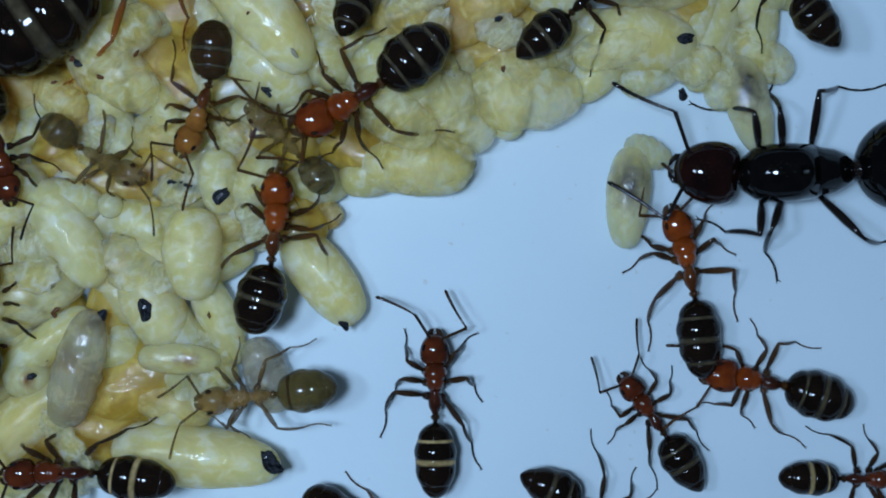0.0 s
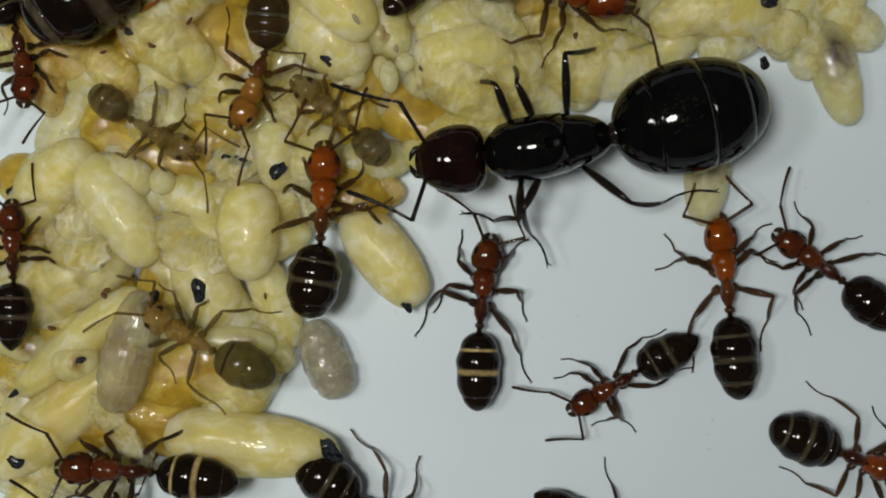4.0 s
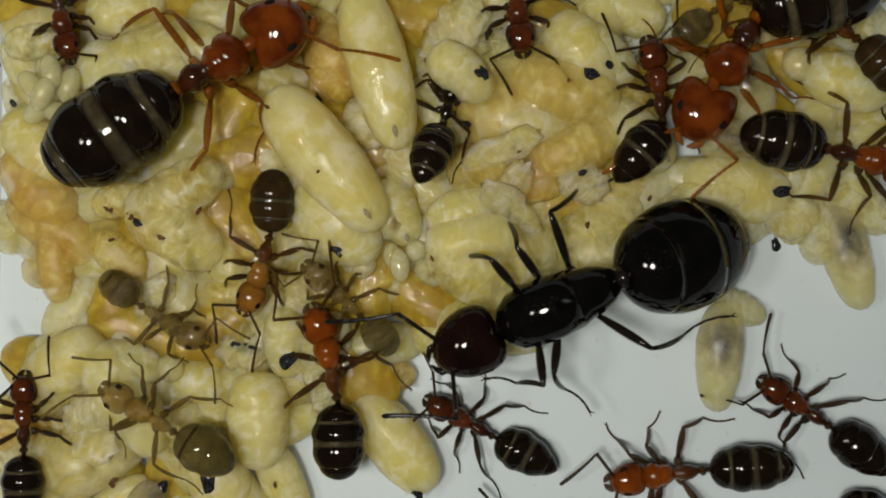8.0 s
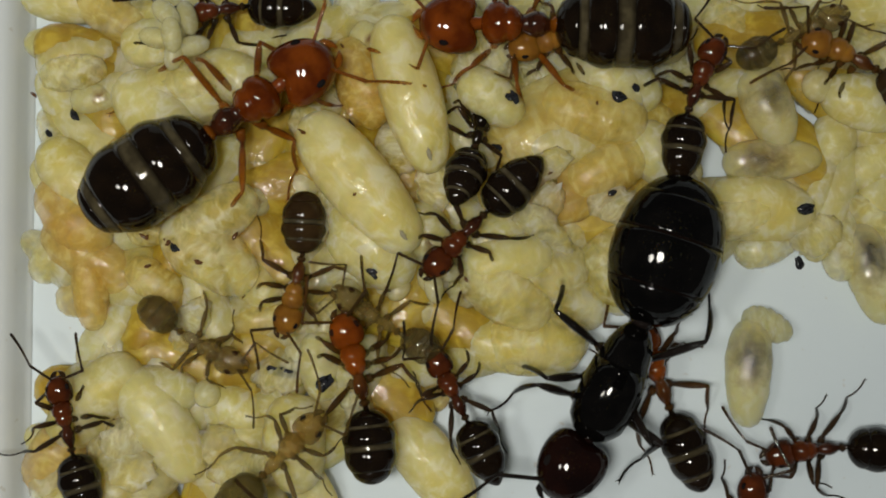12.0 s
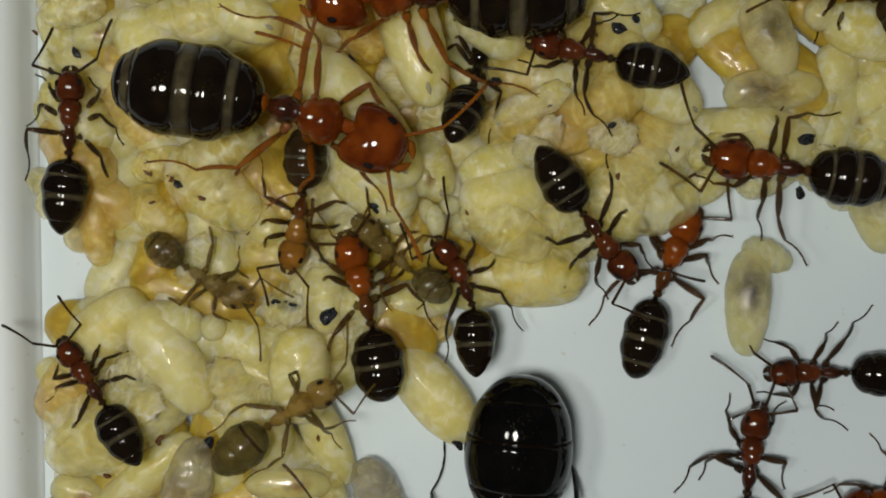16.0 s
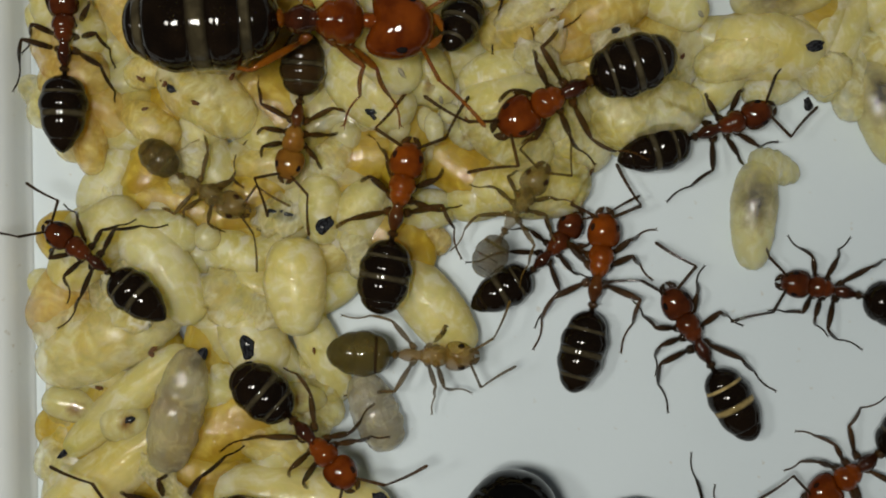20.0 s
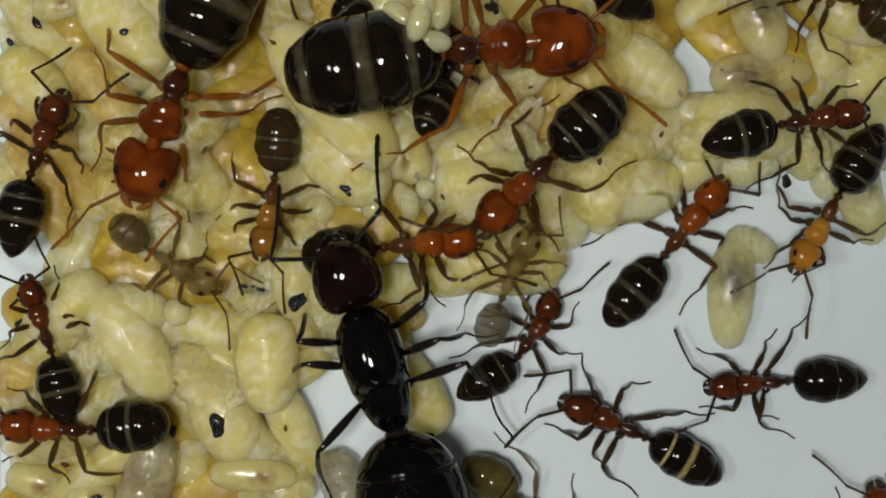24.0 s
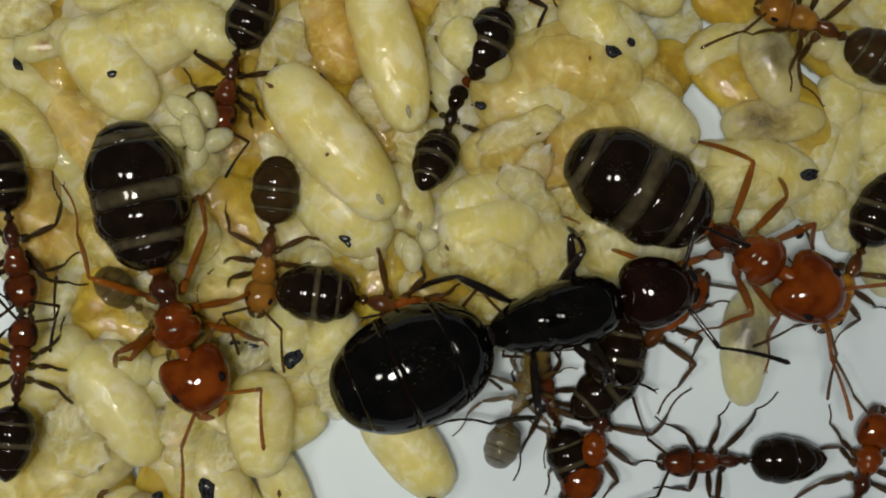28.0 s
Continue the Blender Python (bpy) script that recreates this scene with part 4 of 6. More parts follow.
def build_ant(kind, name):
    form, hm, tm, gm, bm_, lm, am, em, bands, words = KINDS[kind]
    f = FORMS[form]
    ant = tagged(new(name), words, "ant", "ants of the colony")
    ant.empty_display_size = 0.001
    z, (tf, tb, tw) = f["z"], f["tho"]
    # thorax: pronotum, waist and hind slope
    rings = []
    shape = ((1.0, 0.28, 0.28, 0.0), (0.93, 0.58, 0.56, 0.02), (0.76, 0.90, 0.84, 0.06), (0.52, 1.0, 1.0, 0.10), (0.33, 0.95, 0.98, 0.10), (0.24, 0.81, 0.88, 0.09), (0.19, 0.77, 0.86, 0.09), (0.10, 0.81, 0.93, 0.10), (-0.02, 0.76, 0.86, 0.07), (-0.13, 0.62, 0.70, 0.0), (-0.21, 0.46, 0.56, -0.04), (-0.29, 0.41, 0.52, -0.06), (-0.40, 0.52, 0.66, -0.02), (-0.56, 0.61, 0.74, 0.0), (-0.74, 0.55, 0.64, -0.05), (-0.90, 0.34, 0.38, -0.14), (-1.0, 0.18, 0.18, -0.2))
    if form == "queen":
        shape = ((1.0, 0.30, 0.25, -0.05), (0.92, 0.58, 0.50, 0.0), (0.72, 0.88, 0.82, 0.08), (0.42, 1.0, 1.0, 0.16), (0.05, 1.0, 1.05, 0.18), (-0.28, 0.94, 1.0, 0.16), (-0.42, 0.84, 0.90, 0.12), (-0.62, 0.78, 0.80, 0.06), (-0.82, 0.62, 0.62, -0.02), (-0.95, 0.42, 0.42, -0.10), (-1.0, 0.28, 0.25, -0.16))
    for u, w, h, dz in shape:
        rings.append(oval((tf if u > 0 else tb) * u, tw * w, tw * h * 0.92, tw * h * 0.85, z + dz * tw, 18))
    cut = next(i for i, q in enumerate(shape) if q[0] < -0.15)
    back = {id(DARKRED): HIND, id(RED): HIND, id(ORANGE): HIND_ORANGE, id(AMBER): HIND_ORANGE, id(OCHRE): HIND_ORANGE}.get(id(tm), tm)
    part("thorax", mesh_of("thorax", tm, loft(rings[:cut + 1])), ant)
    part("propodeum", mesh_of("propodeum", back, loft([[(p[0], p[1] * 0.985, p[2]) for p in r] for r in rings[cut - 1:]])), ant)
    # petiole scale
    px = -tb * 1.02
    part("petiole", mesh_of("petiole", lm, blob((px - 0.10 * tw, 0, z - 0.06 * tw), (0.30 * tw, 0.42 * tw, 0.55 * tw)), tube([(px + 0.2 * tw, 0, z - 0.2 * tw), (px - 0.5 * tw, 0, z - 0.2 * tw)], [0.2 * tw, 0.2 * tw], n=8)), ant)
    # head on its neck
    L, W, H = f["head"]
    head = part("head", mesh_of("head", hm, head_piece(L, W, H, f["heart"]), swell((-0.34 * L, 0, -0.1), (0.1, 0, 0), 0.2 * W, 0.22 * W, 0.3 * W)), ant, m=pose((f["hm"] - 0.38 * L) * MM, 0, (z + 0.02) * MM))
    for s in (-1, 1):
        ex = 0.44 * L
        part("eye", mesh_of("eye", em, blob((ex, s * 0.66 * W, 0.60 * H), (0.135 * L ** 0.6, 0.10 * L ** 0.6, 0.06 * L ** 0.6))), head)
        part("mandible", mesh_of("mandible", am, jaw_piece(L, W, s, f["jaw"])), head)
        reach = {"queen": 1.95, "major": 1.75, "redbig": 1.5}.get(form, 1.32)
        FEELERS[kind, s] = [mesh_of("antenna", am, *antenna_piece(L, W, H, s, f["thick"], sp, bo, reach)) for sp, bo in ((80, -84), (60, -42), (36, 34), (68, -96), (50, -18))]
        part("antenna", FEELERS[kind, s][0], head)
    # gaster: overlapping plates with pale hind margins
    gl, gw = f["gas"]
    x0 = -(f["mg"] - gl / 2)
    root = -tb * 1.25
    cuts = {"queen": [0.0, 0.26, 0.60, 0.85, 1.0], "major": [0.0, 0.25, 0.58, 0.93, 1.0]}.get(form, [0.0, 0.26, 0.56, 0.83, 1.0])
    tip = {"round": 0.46, "slim": 0.52, "olive": 0.55, "callow": 0.44, "major": 0.42, "queen": 0.44, "redbig": 0.5}.get(form, 0.68)
    gast = None
    for i in range(4):
        lo, hi = cuts[i], cuts[i + 1]
        wide = (0.052, 0.095, 0.055, 0.0)[i] * (1.0 if form != "queen" else 0.2)
        if form == "major":
            wide *= 1.5
        band = i < bands
        top = hi - (wide if band else 0.0)
        seg = bulb(x0 - root, x0 - gl - root, gw, gw * 0.88, gw * 0.80, 0, 0.44, tip, rings=9, n=22, a=max(lo - 0.012, 0), b=top, puff=1.0 - 0.010 * i, swellby=0.014 if form == "queen" else 0.07)
        if gast is None:
            stalk = swell((0.35 * tw, 0, -0.15 * tw), (x0 - root - 0.16 * gl, 0, 0), 0.16 * tw, 0.24 * tw, 0.5 * tw)
            gast = part("gaster", mesh_of("gaster", gm, seg, stalk), ant, m=pose(root * MM, 0, z * MM, 0, 3, 0))
        else:
            part("tergite", mesh_of("tergite", gm, seg), gast)
        if band:
            part("band", mesh_of("band", bm_, bulb(x0 - root, x0 - gl - root, gw, gw * 0.88, gw * 0.80, 0, 0.44, tip, rings=3, n=22, a=top - 0.008, b=hi, puff=0.994 - 0.010 * i)), gast, "paler hind margin")
    # legs
    for row, (lx, lw) in enumerate(LEG_ROOTS):
        for s in (-1, 1):
            LEGS[kind, row, s] = []
            for stance in range(4):
                fe, ti, ta = leg_pieces(row, s, z, tw, f["leg"], f["thick"], stance)
                LEGS[kind, row, s].append((mesh_of("leg", lm, *fe), mesh_of("tibia", lm, ti), mesh_of("tarsus", lm, *ta)))
            fe, ti, ta = LEGS[kind, row, s][0]
            leg = part("leg", fe, ant, m=pose(lx * (tf if lx > 0 else tb) * MM, s * lw * tw * 0.8 * MM, z * 0.72 * MM))
            part("tibia", ti, leg)
            part("tarsus", ta, leg)
    return ant


def ant(kind, name, size, seed):
    """An ant of that kind; its legs stand a little differently from its sisters'."""
    if kind not in BUILT:
        BUILT[kind] = ob = build_ant(kind, name)
    else:
        ob = copy_thing(BUILT[kind], pose(0, 0, 0))
    ob.scale = (size, size, size)
    rg = random.Random(seed)
    for c in ob.children:
        if c.name.split(".")[0] == "leg":
            ways = next(v for k, v in LEGS.items() if k[0] == kind and any(c.data == w[0] for w in v))
            way = ways[rg.choice((0, 0, 0, 1, 1, 2, 3))]
            c.data = way[0]
            for d in c.children:
                d.data = way[1] if d.name.split(".")[0] == "tibia" else way[2]
            c.matrix_basis = Matrix.Translation(c.matrix_basis.translation) @ Euler((0, 0, radians(rg.uniform(-17, 17)))).to_matrix().to_4x4()
        elif c.name.split(".")[0] == "head":
            for d in c.children:
                if d.name.split(".")[0] == "antenna":
                    side = -1 if d.data in FEELERS[kind, -1] else 1
                    d.data = rg.choice(FEELERS[kind, side])
                    d.matrix_basis = Euler((0, 0, radians(rg.uniform(-6, 6)))).to_matrix().to_4x4()
    return ob


queen = ant("queen", "queen_ant", 1.000, 4)
major_a = ant("major", "major_ant", 0.937, 5)
major_b = ant("major", "major_ant", 0.878, 6)
red_a = ant("redbig", "worker_ant", 0.905, 7)
worker_nurse = ant("thin", "worker_ant", 0.824, 8)
worker_c = ant("worker", "worker_ant", 0.972, 9)
worker_d = ant("thin", "worker_ant", 0.810, 10)
worker_e = ant("tawny", "worker_ant", 1.022, 11)
worker_f = ant("thin", "worker_ant", 0.888, 12)
worker_g = ant("plain", "worker_ant", 0.869, 13)
worker_h = ant("redbig", "worker_ant", 0.800, 14)
worker_i = ant("worker", "worker_ant", 0.800, 15)
worker_j = ant("thin", "worker_ant", 0.830, 16)
worker_k = ant("russet", "worker_ant", 0.947, 17)
worker_l = ant("worker", "worker_ant", 1.001, 18)
worker_m = ant("thin", "worker_ant", 0.800, 19)
worker_n = ant("thin", "worker_ant", 0.857, 20)
worker_o = ant("thin", "worker_ant", 0.902, 21)
worker_p = ant("dark", "worker_ant", 0.800, 22)
callow_a = ant("callow", "worker_ant", 0.800, 23)
orange_s = ant("amber", "worker_ant", 0.837, 24)
callow_b = ant("callow", "worker_ant", 0.800, 25)
orange_t = ant("orange", "worker_ant", 0.986, 26)
olive_a = ant("olive", "worker_ant", 0.857, 27)
orange_u = ant("amber", "worker_ant", 0.879, 28)
callow_c = ant("callow", "worker_ant", 0.800, 29)
orange_v = ant("ochre", "worker_ant", 0.892, 30)
amber_top = ant("amber", "worker_ant", 0.889, 31)
dark_w = ant("worker", "worker_ant", 0.871, 32)
dark_t = ant("dark", "worker_ant", 0.815, 33)
dark_u = ant("dark", "worker_ant", 0.800, 34)


# a clump of eggs that a nurse carries about
clump = tagged(new("egg_clump"), "clump of pale translucent eggs carried by a nurse ant", "eggs")
for i, (ex, ey, ez, ea) in enumerate(((0.0, 0.0, 0.5, 20), (0.75, 0.25, 0.55, 70), (-0.7, 0.35, 0.5, 130), (0.25, -0.75, 0.5, 160), (-0.45, -0.6, 0.6, 40), (0.2, 0.75, 0.9, 100), (-0.1, -0.1, 1.1, 60))):
    part("egg", SHAPES["e"][i % 2], clump, m=pose(ex * MM, ey * MM, ez * MM, 0, 8 * (i % 3 - 1), ea) @ Matrix.Diagonal((0.72, 0.42, 0.42, 1)))


# ---------------------------------------------------------------- motion of the ants
def steps(ob, rows, dip=0):
    """Key an ant: t, x, y, z, heading of the thorax, turn of the head, turn of the gaster and, where given, its dip; its legs stride with the way it goes."""
    walk(ob, [(t, pose(x * MM, y * MM, z * MM, 0, dip, a)) for t, x, y, z, a, *turns in rows])
    kids = {}
    for c in ob.children:
        kids.setdefault(c.name.split(".")[0], []).append(c)
    for key, col in (("head", 5), ("gaster", 6)):
        c = kids[key][0]
        p, tilt = c.matrix_basis.translation.copy(), (3 if key == "gaster" else 0)
        walk(c, [(r[0], Matrix.Translation(p) @ pose(0, 0, 0, 0, tilt + (r[7] if len(r) > 7 and key == "gaster" else 0), r[col])) for r in rows])
    # path length, and the times at which the legs are keyed
    gone, ticks = 0.0, [(rows[0][0], 0.0)]
    for p, q in zip(rows, rows[1:]):
        way = math.hypot(q[1] - p[1], q[2] - p[2]) + abs(q[4] - p[4]) * 0.015
        if way > 0.5 and (p[0], q[0]) != (0, 28):
            k = max(1, min(6, round((q[0] - p[0]) / 0.25)))
            for i in range(1, k + 1):
                ticks.append((p[0] + (q[0] - p[0]) * i / k, gone + min(way, 6.0) * i / k))
            gone += min(way, 6.0)
        else:
            ticks.append((q[0], gone))
    if gone < 1.0:
        return
    for i, leg in enumerate(kids["leg"]):
        base = leg.matrix_basis.copy()
        phase = math.pi * ((i // 2 + i) % 2)
        walk(leg, [(t, base @ pose(0, 0, 0, 0, 0, 14 * math.sin(2.2 * s + phase) - (14 * math.sin(phase)))) for t, s in ticks])


def motions():
    walk(clump, [
        (0, pose(-0.00885, 0.01076, 0.00230, 0, 0, 0)),
        (3, pose(-0.00981, 0.00837, 0.00230, 0, 0, 24)),
        (6, pose(-0.00840, 0.00576, 0.00230, 0, 0, 48)),
        (7, pose(-0.00830, 0.00854, 0.00230, 0, 0, 56)),
        (8, pose(-0.00722, 0.00974, 0.00230, 0, 0, 4)),
        (9, pose(-0.00604, 0.01029, 0.00230, 0, 0, 12)),
        (10, pose(-0.00621, 0.01221, 0.00230, 0, 0, 20)),
        (12, pose(-0.00382, 0.01318, 0.00230, 0, 0, 36)),
        (15, pose(-0.00267, 0.01364, 0.00230, 0, 0, 0)),
        (16, pose(-0.00198, 0.01462, 0.00230, 0, 0, 8)),
        (20.5, pose(-0.00109, 0.01532, 0.00230, 0, 0, 44)),
        (22.5, pose(0.00147, 0.00897, 0.00500, 0, 0, 0)),
        (23, pose(0.00208, 0.00872, 0.00500, 0, 0, 4)),
        (24, pose(0.00669, 0.00965, 0.00500, 0, 0, 12)),
        (25, pose(0.00381, 0.01284, 0.00230, 0, 0, 20)),
        (26, pose(0.00210, 0.01251, 0.00230, 0, 0, 28)),
        (27, pose(-0.00108, 0.01025, 0.00230, 0, 0, 36)),
        (28, pose(-0.00149, 0.00772, 0.00230, 0, 0, 44)),
    ])
    steps(queen, [
        (0, 25.41, 0.79, 0.00, -177, -9, 7), (1, 20.31, 1.74, 0.00, -188, -1, 1), (2, 17.82, 1.13, 0.00, -172, 8, -6),
        (3, 14.16, 0.26, 0.81, -167, -4, 3), (3.5, 13.27, 0.37, 1.38, -168, -4, 3), (5.5, 9.68, 2.61, 1.87, -210, -13, 11, -22),
        (6, 9.78, 4.48, 2.07, -234, 2, -2, -18), (6.5, 9.31, 4.50, 2.17, -219, 9, -7, -22), (7, 9.67, 3.43, 2.24, -194, 8, -6, -27),
        (7.5, 10.79, 3.00, 1.98, -173, 6, -5, -24), (8, 12.13, 1.87, 2.08, -157, 5, -4, -33), (8.5, 12.37, 1.08, 1.89, -134, 6, -5, -14),
        (9, 12.27, 1.10, 1.83, -133, 8, -7, -10), (9.5, 12.07, 0.49, 1.85, -121, 3, -3), (10, 12.35, 0.02, 1.84, -114, -3, 2),
        (11, 13.79, 0.22, 1.61, -110, -9, 7), (12, 13.02, -0.52, 1.14, -116, -9, 8), (12.5, 11.90, -1.50, 1.47, -107, 1, -0),
        (14.5, 9.10, -8.31, 0.00, -106, -1, 1), (15, 8.79, -9.95, 0.00, -103, -1, 1), (16, 8.90, -11.30, 0.00, -95, -0, 0),
        (17, 9.91, -14.99, 0.00, -94, -5, 4), (18, 13.86, -16.75, 0.00, -63, -3, 2), (19, 9.13, -11.88, 0.00, -126, 1, -0),
        (19.5, 6.40, -12.65, 0.00, -139, -4, 3), (20, 8.11, -18.36, 0.00, -98, 2, -1), (20.5, 7.38, -20.24, 0.00, -104, -1, 1),
        (21.17, 6.27, -17.38, 0.31, -155, -0, 0), (21.83, 5.16, -14.51, 0.63, -205, 0, -0), (22.5, 4.05, -11.64, 0.94, -256, 1, -1),
        (23, 5.66, -8.18, 0.89, -248, 4, -3), (23.5, 5.01, -5.32, 1.47, -258, 6, -5), (24, 5.00, -2.77, 1.47, -253, 6, -5),
        (24.5, 5.10, -2.23, 1.47, -258, 2, -1), (25, 5.74, -1.81, 1.47, -270, -4, 4), (25.5, 5.84, -0.38, 1.47, -276, -2, 2),
        (26, 5.87, 0.24, 1.47, -275, 0, -0), (26.5, 6.24, 0.50, 1.58, -283, 2, -1), (27, 7.66, 1.01, 2.11, -309, -6, 5),
        (27.5, 8.53, 1.34, 2.02, -323, -3, 2), (28, 11.37, 1.09, 1.50, -344, -8, 7),
    ])
    steps(major_a, [
        (0, -1.54, 8.84, 1.87, 32, -2, 2), (1, -2.27, 8.73, 1.75, 32, -2, 2), (2, -2.19, 8.41, 1.86, 32, -2, 2), (3, -1.30, 8.68, 1.83, 32, -2, 2),
        (5.5, -1.37, 9.74, 1.49, 34, -4, 3), (6, -1.35, 10.22, 1.47, 31, -1, 1), (7, -1.08, 10.78, 1.60, 31, -4, 3),
        (8, -0.75, 10.76, 1.82, 31, -4, 3), (9, -0.86, 10.64, 1.66, 32, -3, 2), (10, -0.94, 10.45, 1.53, 34, -3, 2),
        (11, -0.80, 10.29, 1.66, 34, 0, -0), (12, -0.98, 10.19, 1.63, 34, -2, 1), (14.5, 1.31, 8.00, 3.42, -5, -5, 4),
        (15, 1.75, 7.55, 3.50, -11, -6, 5), (16, 1.60, 7.16, 3.36, -18, -11, 9), (17, 2.23, 7.71, 3.10, -1, -3, 2),
        (18, 2.15, 7.14, 3.46, -5, -9, 7), (19, 2.15, 6.83, 3.43, -4, -9, 8), (20, 2.43, 6.99, 3.35, -3, -7, 6), (22.5, 5.75, 7.18, 2.99, 3, -1, 1),
        (23, 6.18, 7.49, 3.13, 4, 1, -1), (24, 9.12, 8.88, 3.16, 6, -5, 4), (25, 11.33, 8.28, 3.06, -5, -4, 4),
        (26, 12.88, 8.63, 2.78, -26, -15, 12), (27, 15.68, 4.91, 2.57, -38, -9, 7), (28, 18.20, 3.37, 1.83, -31, -2, 2),
    ])
    steps(major_b, [
        (0, 27.51, 22.00, 0.00, -162, 4, -3), (3, 24.31, 19.51, 0.00, -162, 4, -4), (6, 20.61, 13.15, 1.47, -155, 8, -6),
        (7, 18.93, 12.0, 1.47, -128, 16, -36), (8, 18.88, 11.40, 1.47, -122, 8, -38), (9, 17.36, 12.79, 1.98, -182, 4, -3),
        (10, 16.09, 13.24, 1.47, -182, 3, -2), (11, 11.49, 13.65, 1.47, -183, 1, -1), (12, 9.40, 13.48, 1.47, -181, 1, -1),
        (14.5, 8.18, 13.00, 2.19, -176, 2, -2), (15, 7.42, 12.90, 2.46, -179, 5, -4), (16, 5.22, 11.70, 2.97, -179, 3, -2),
        (17, 4.06, 12.43, 2.79, -182, 4, -3), (18, 4.06, 12.06, 2.84, -179, 2, -2), (20.5, 0.24, 13.48, 1.47, -121, -8, 7),
        (22.5, -3.25, 9.17, 2.42, -106, 1, -1), (23, -2.98, 7.71, 2.44, -106, 2, -2), (24, -2.69, 6.83, 1.93, -111, 4, -3),
        (25, -3.93, 5.94, 2.03, -116, 3, -2), (26, -3.52, 4.41, 2.31, -103, 5, -4), (27, -3.25, 3.14, 2.38, -90, 4, -3),
        (28, -2.19, 1.22, 1.83, -71, 7, -6),
    ])
    steps(red_a, [
        (0, 7.31, 3.36, 2.33, -149, -11, 9), (1, 8.33, 3.73, 2.60, -115, 7, -6), (2, 9.32, 4.49, 2.64, -83, -0, 0),
        (3, 11.57, 5.72, 2.24, -20, 1, -1), (3.5, 12.24, 6.24, 2.36, -17, 2, -2), (5.5, 18.26, 6.53, 2.02, 3, 3, -3),
        (6, 21.24, 6.63, 1.76, -4, 1, -1), (7, 22.80, 7.52, 1.91, -7, -8, 7), (8, 23.79, 7.52, 1.71, -13, -4, 3), (9, 26.50, 5.14, 1.47, -17, 1, -1),
        (10, 29.96, 5.20, 0.00, -12, -3, 3), (10.83, 30.43, 4.71, 0.00, -66, -2, 1), (11.67, 30.89, 4.23, 0.00, -121, -0, 0),
        (12.5, 31.35, 3.75, 0.00, -175, 1, -1), (14.5, 25.05, 5.66, 1.47, -176, -0, 0), (15, 22.81, 4.96, 1.47, -175, 1, -1),
        (16, 19.33, 5.18, 1.84, -190, -2, 1), (17, 17.46, 6.65, 1.85, -227, -6, 5), (18, 16.93, 5.71, 1.73, -207, 2, -2),
        (19, 15.03, 5.76, 1.64, -197, 7, -6), (20, 10.83, 4.21, 2.57, -155, 7, -6), (20.5, 10.15, 3.68, 2.59, -147, 6, -5),
        (22.5, 10.18, 3.96, 2.69, -130, 6, -5), (23, 10.43, 3.98, 2.64, -129, 7, -6), (24, 10.56, 4.06, 2.58, -135, 3, -3),
        (25, 10.06, 3.75, 2.65, -136, 2, -2), (26, 11.17, 2.97, 2.19, -119, 7, -6), (27, 11.68, -0.54, 1.61, -118, 2, -1),
        (28, 13.08, -3.61, 0.00, -108, -9, 7),
    ])
    steps(worker_nurse, [
        (0, -6.72, 0.91, 2.25, -76, -5, 4), (1, -7.23, 1.50, 1.87, -84, -13, 11), (2, -7.28, 1.17, 2.04, -84, -11, 9),
        (3, -7.27, 1.77, 1.87, -85, -20, 16), (3.5, -7.64, 2.66, 1.83, -81, -24, 20), (5.5, -8.29, 7.45, 1.47, -68, -3, 2),
        (6, -7.79, 8.55, 1.47, -67, 0, -0), (7, -7.21, 11.66, 1.60, -91, -3, 2), (8, -6.95, 12.81, 1.56, -79, 7, -5),
        (9, -4.94, 12.64, 2.26, -93, -1, 1), (10, -5.44, 13.87, 1.47, -129, -1, 1), (11, -2.75, 13.51, 2.03, -167, 10, -9),
        (12, -2.44, 14.21, 1.47, -172, 14, -12), (12.5, -2.43, 14.29, 1.47, -171, 14, -12), (14.5, -1.27, 14.35, 1.47, -167, 6, -5),
        (15, -1.15, 14.06, 1.47, -166, 8, -6), (16, -0.69, 15.11, 1.47, -165, 8, -6), (20, 1.01, 15.94, 1.47, -129, 4, -4),
        (22, 1.91, 13.99, 1.87, -181, 1, -1), (24, 2.82, 12.04, 2.27, -234, -3, 2), (25, 2.37, 11.90, 2.25, -250, -2, 2),
        (26, 3.26, 10.89, 2.64, -244, -2, 2), (27, 1.01, 11.66, 2.28, -175, 7, -6), (28, -0.38, 9.38, 1.47, -104, 11, -9),
    ])
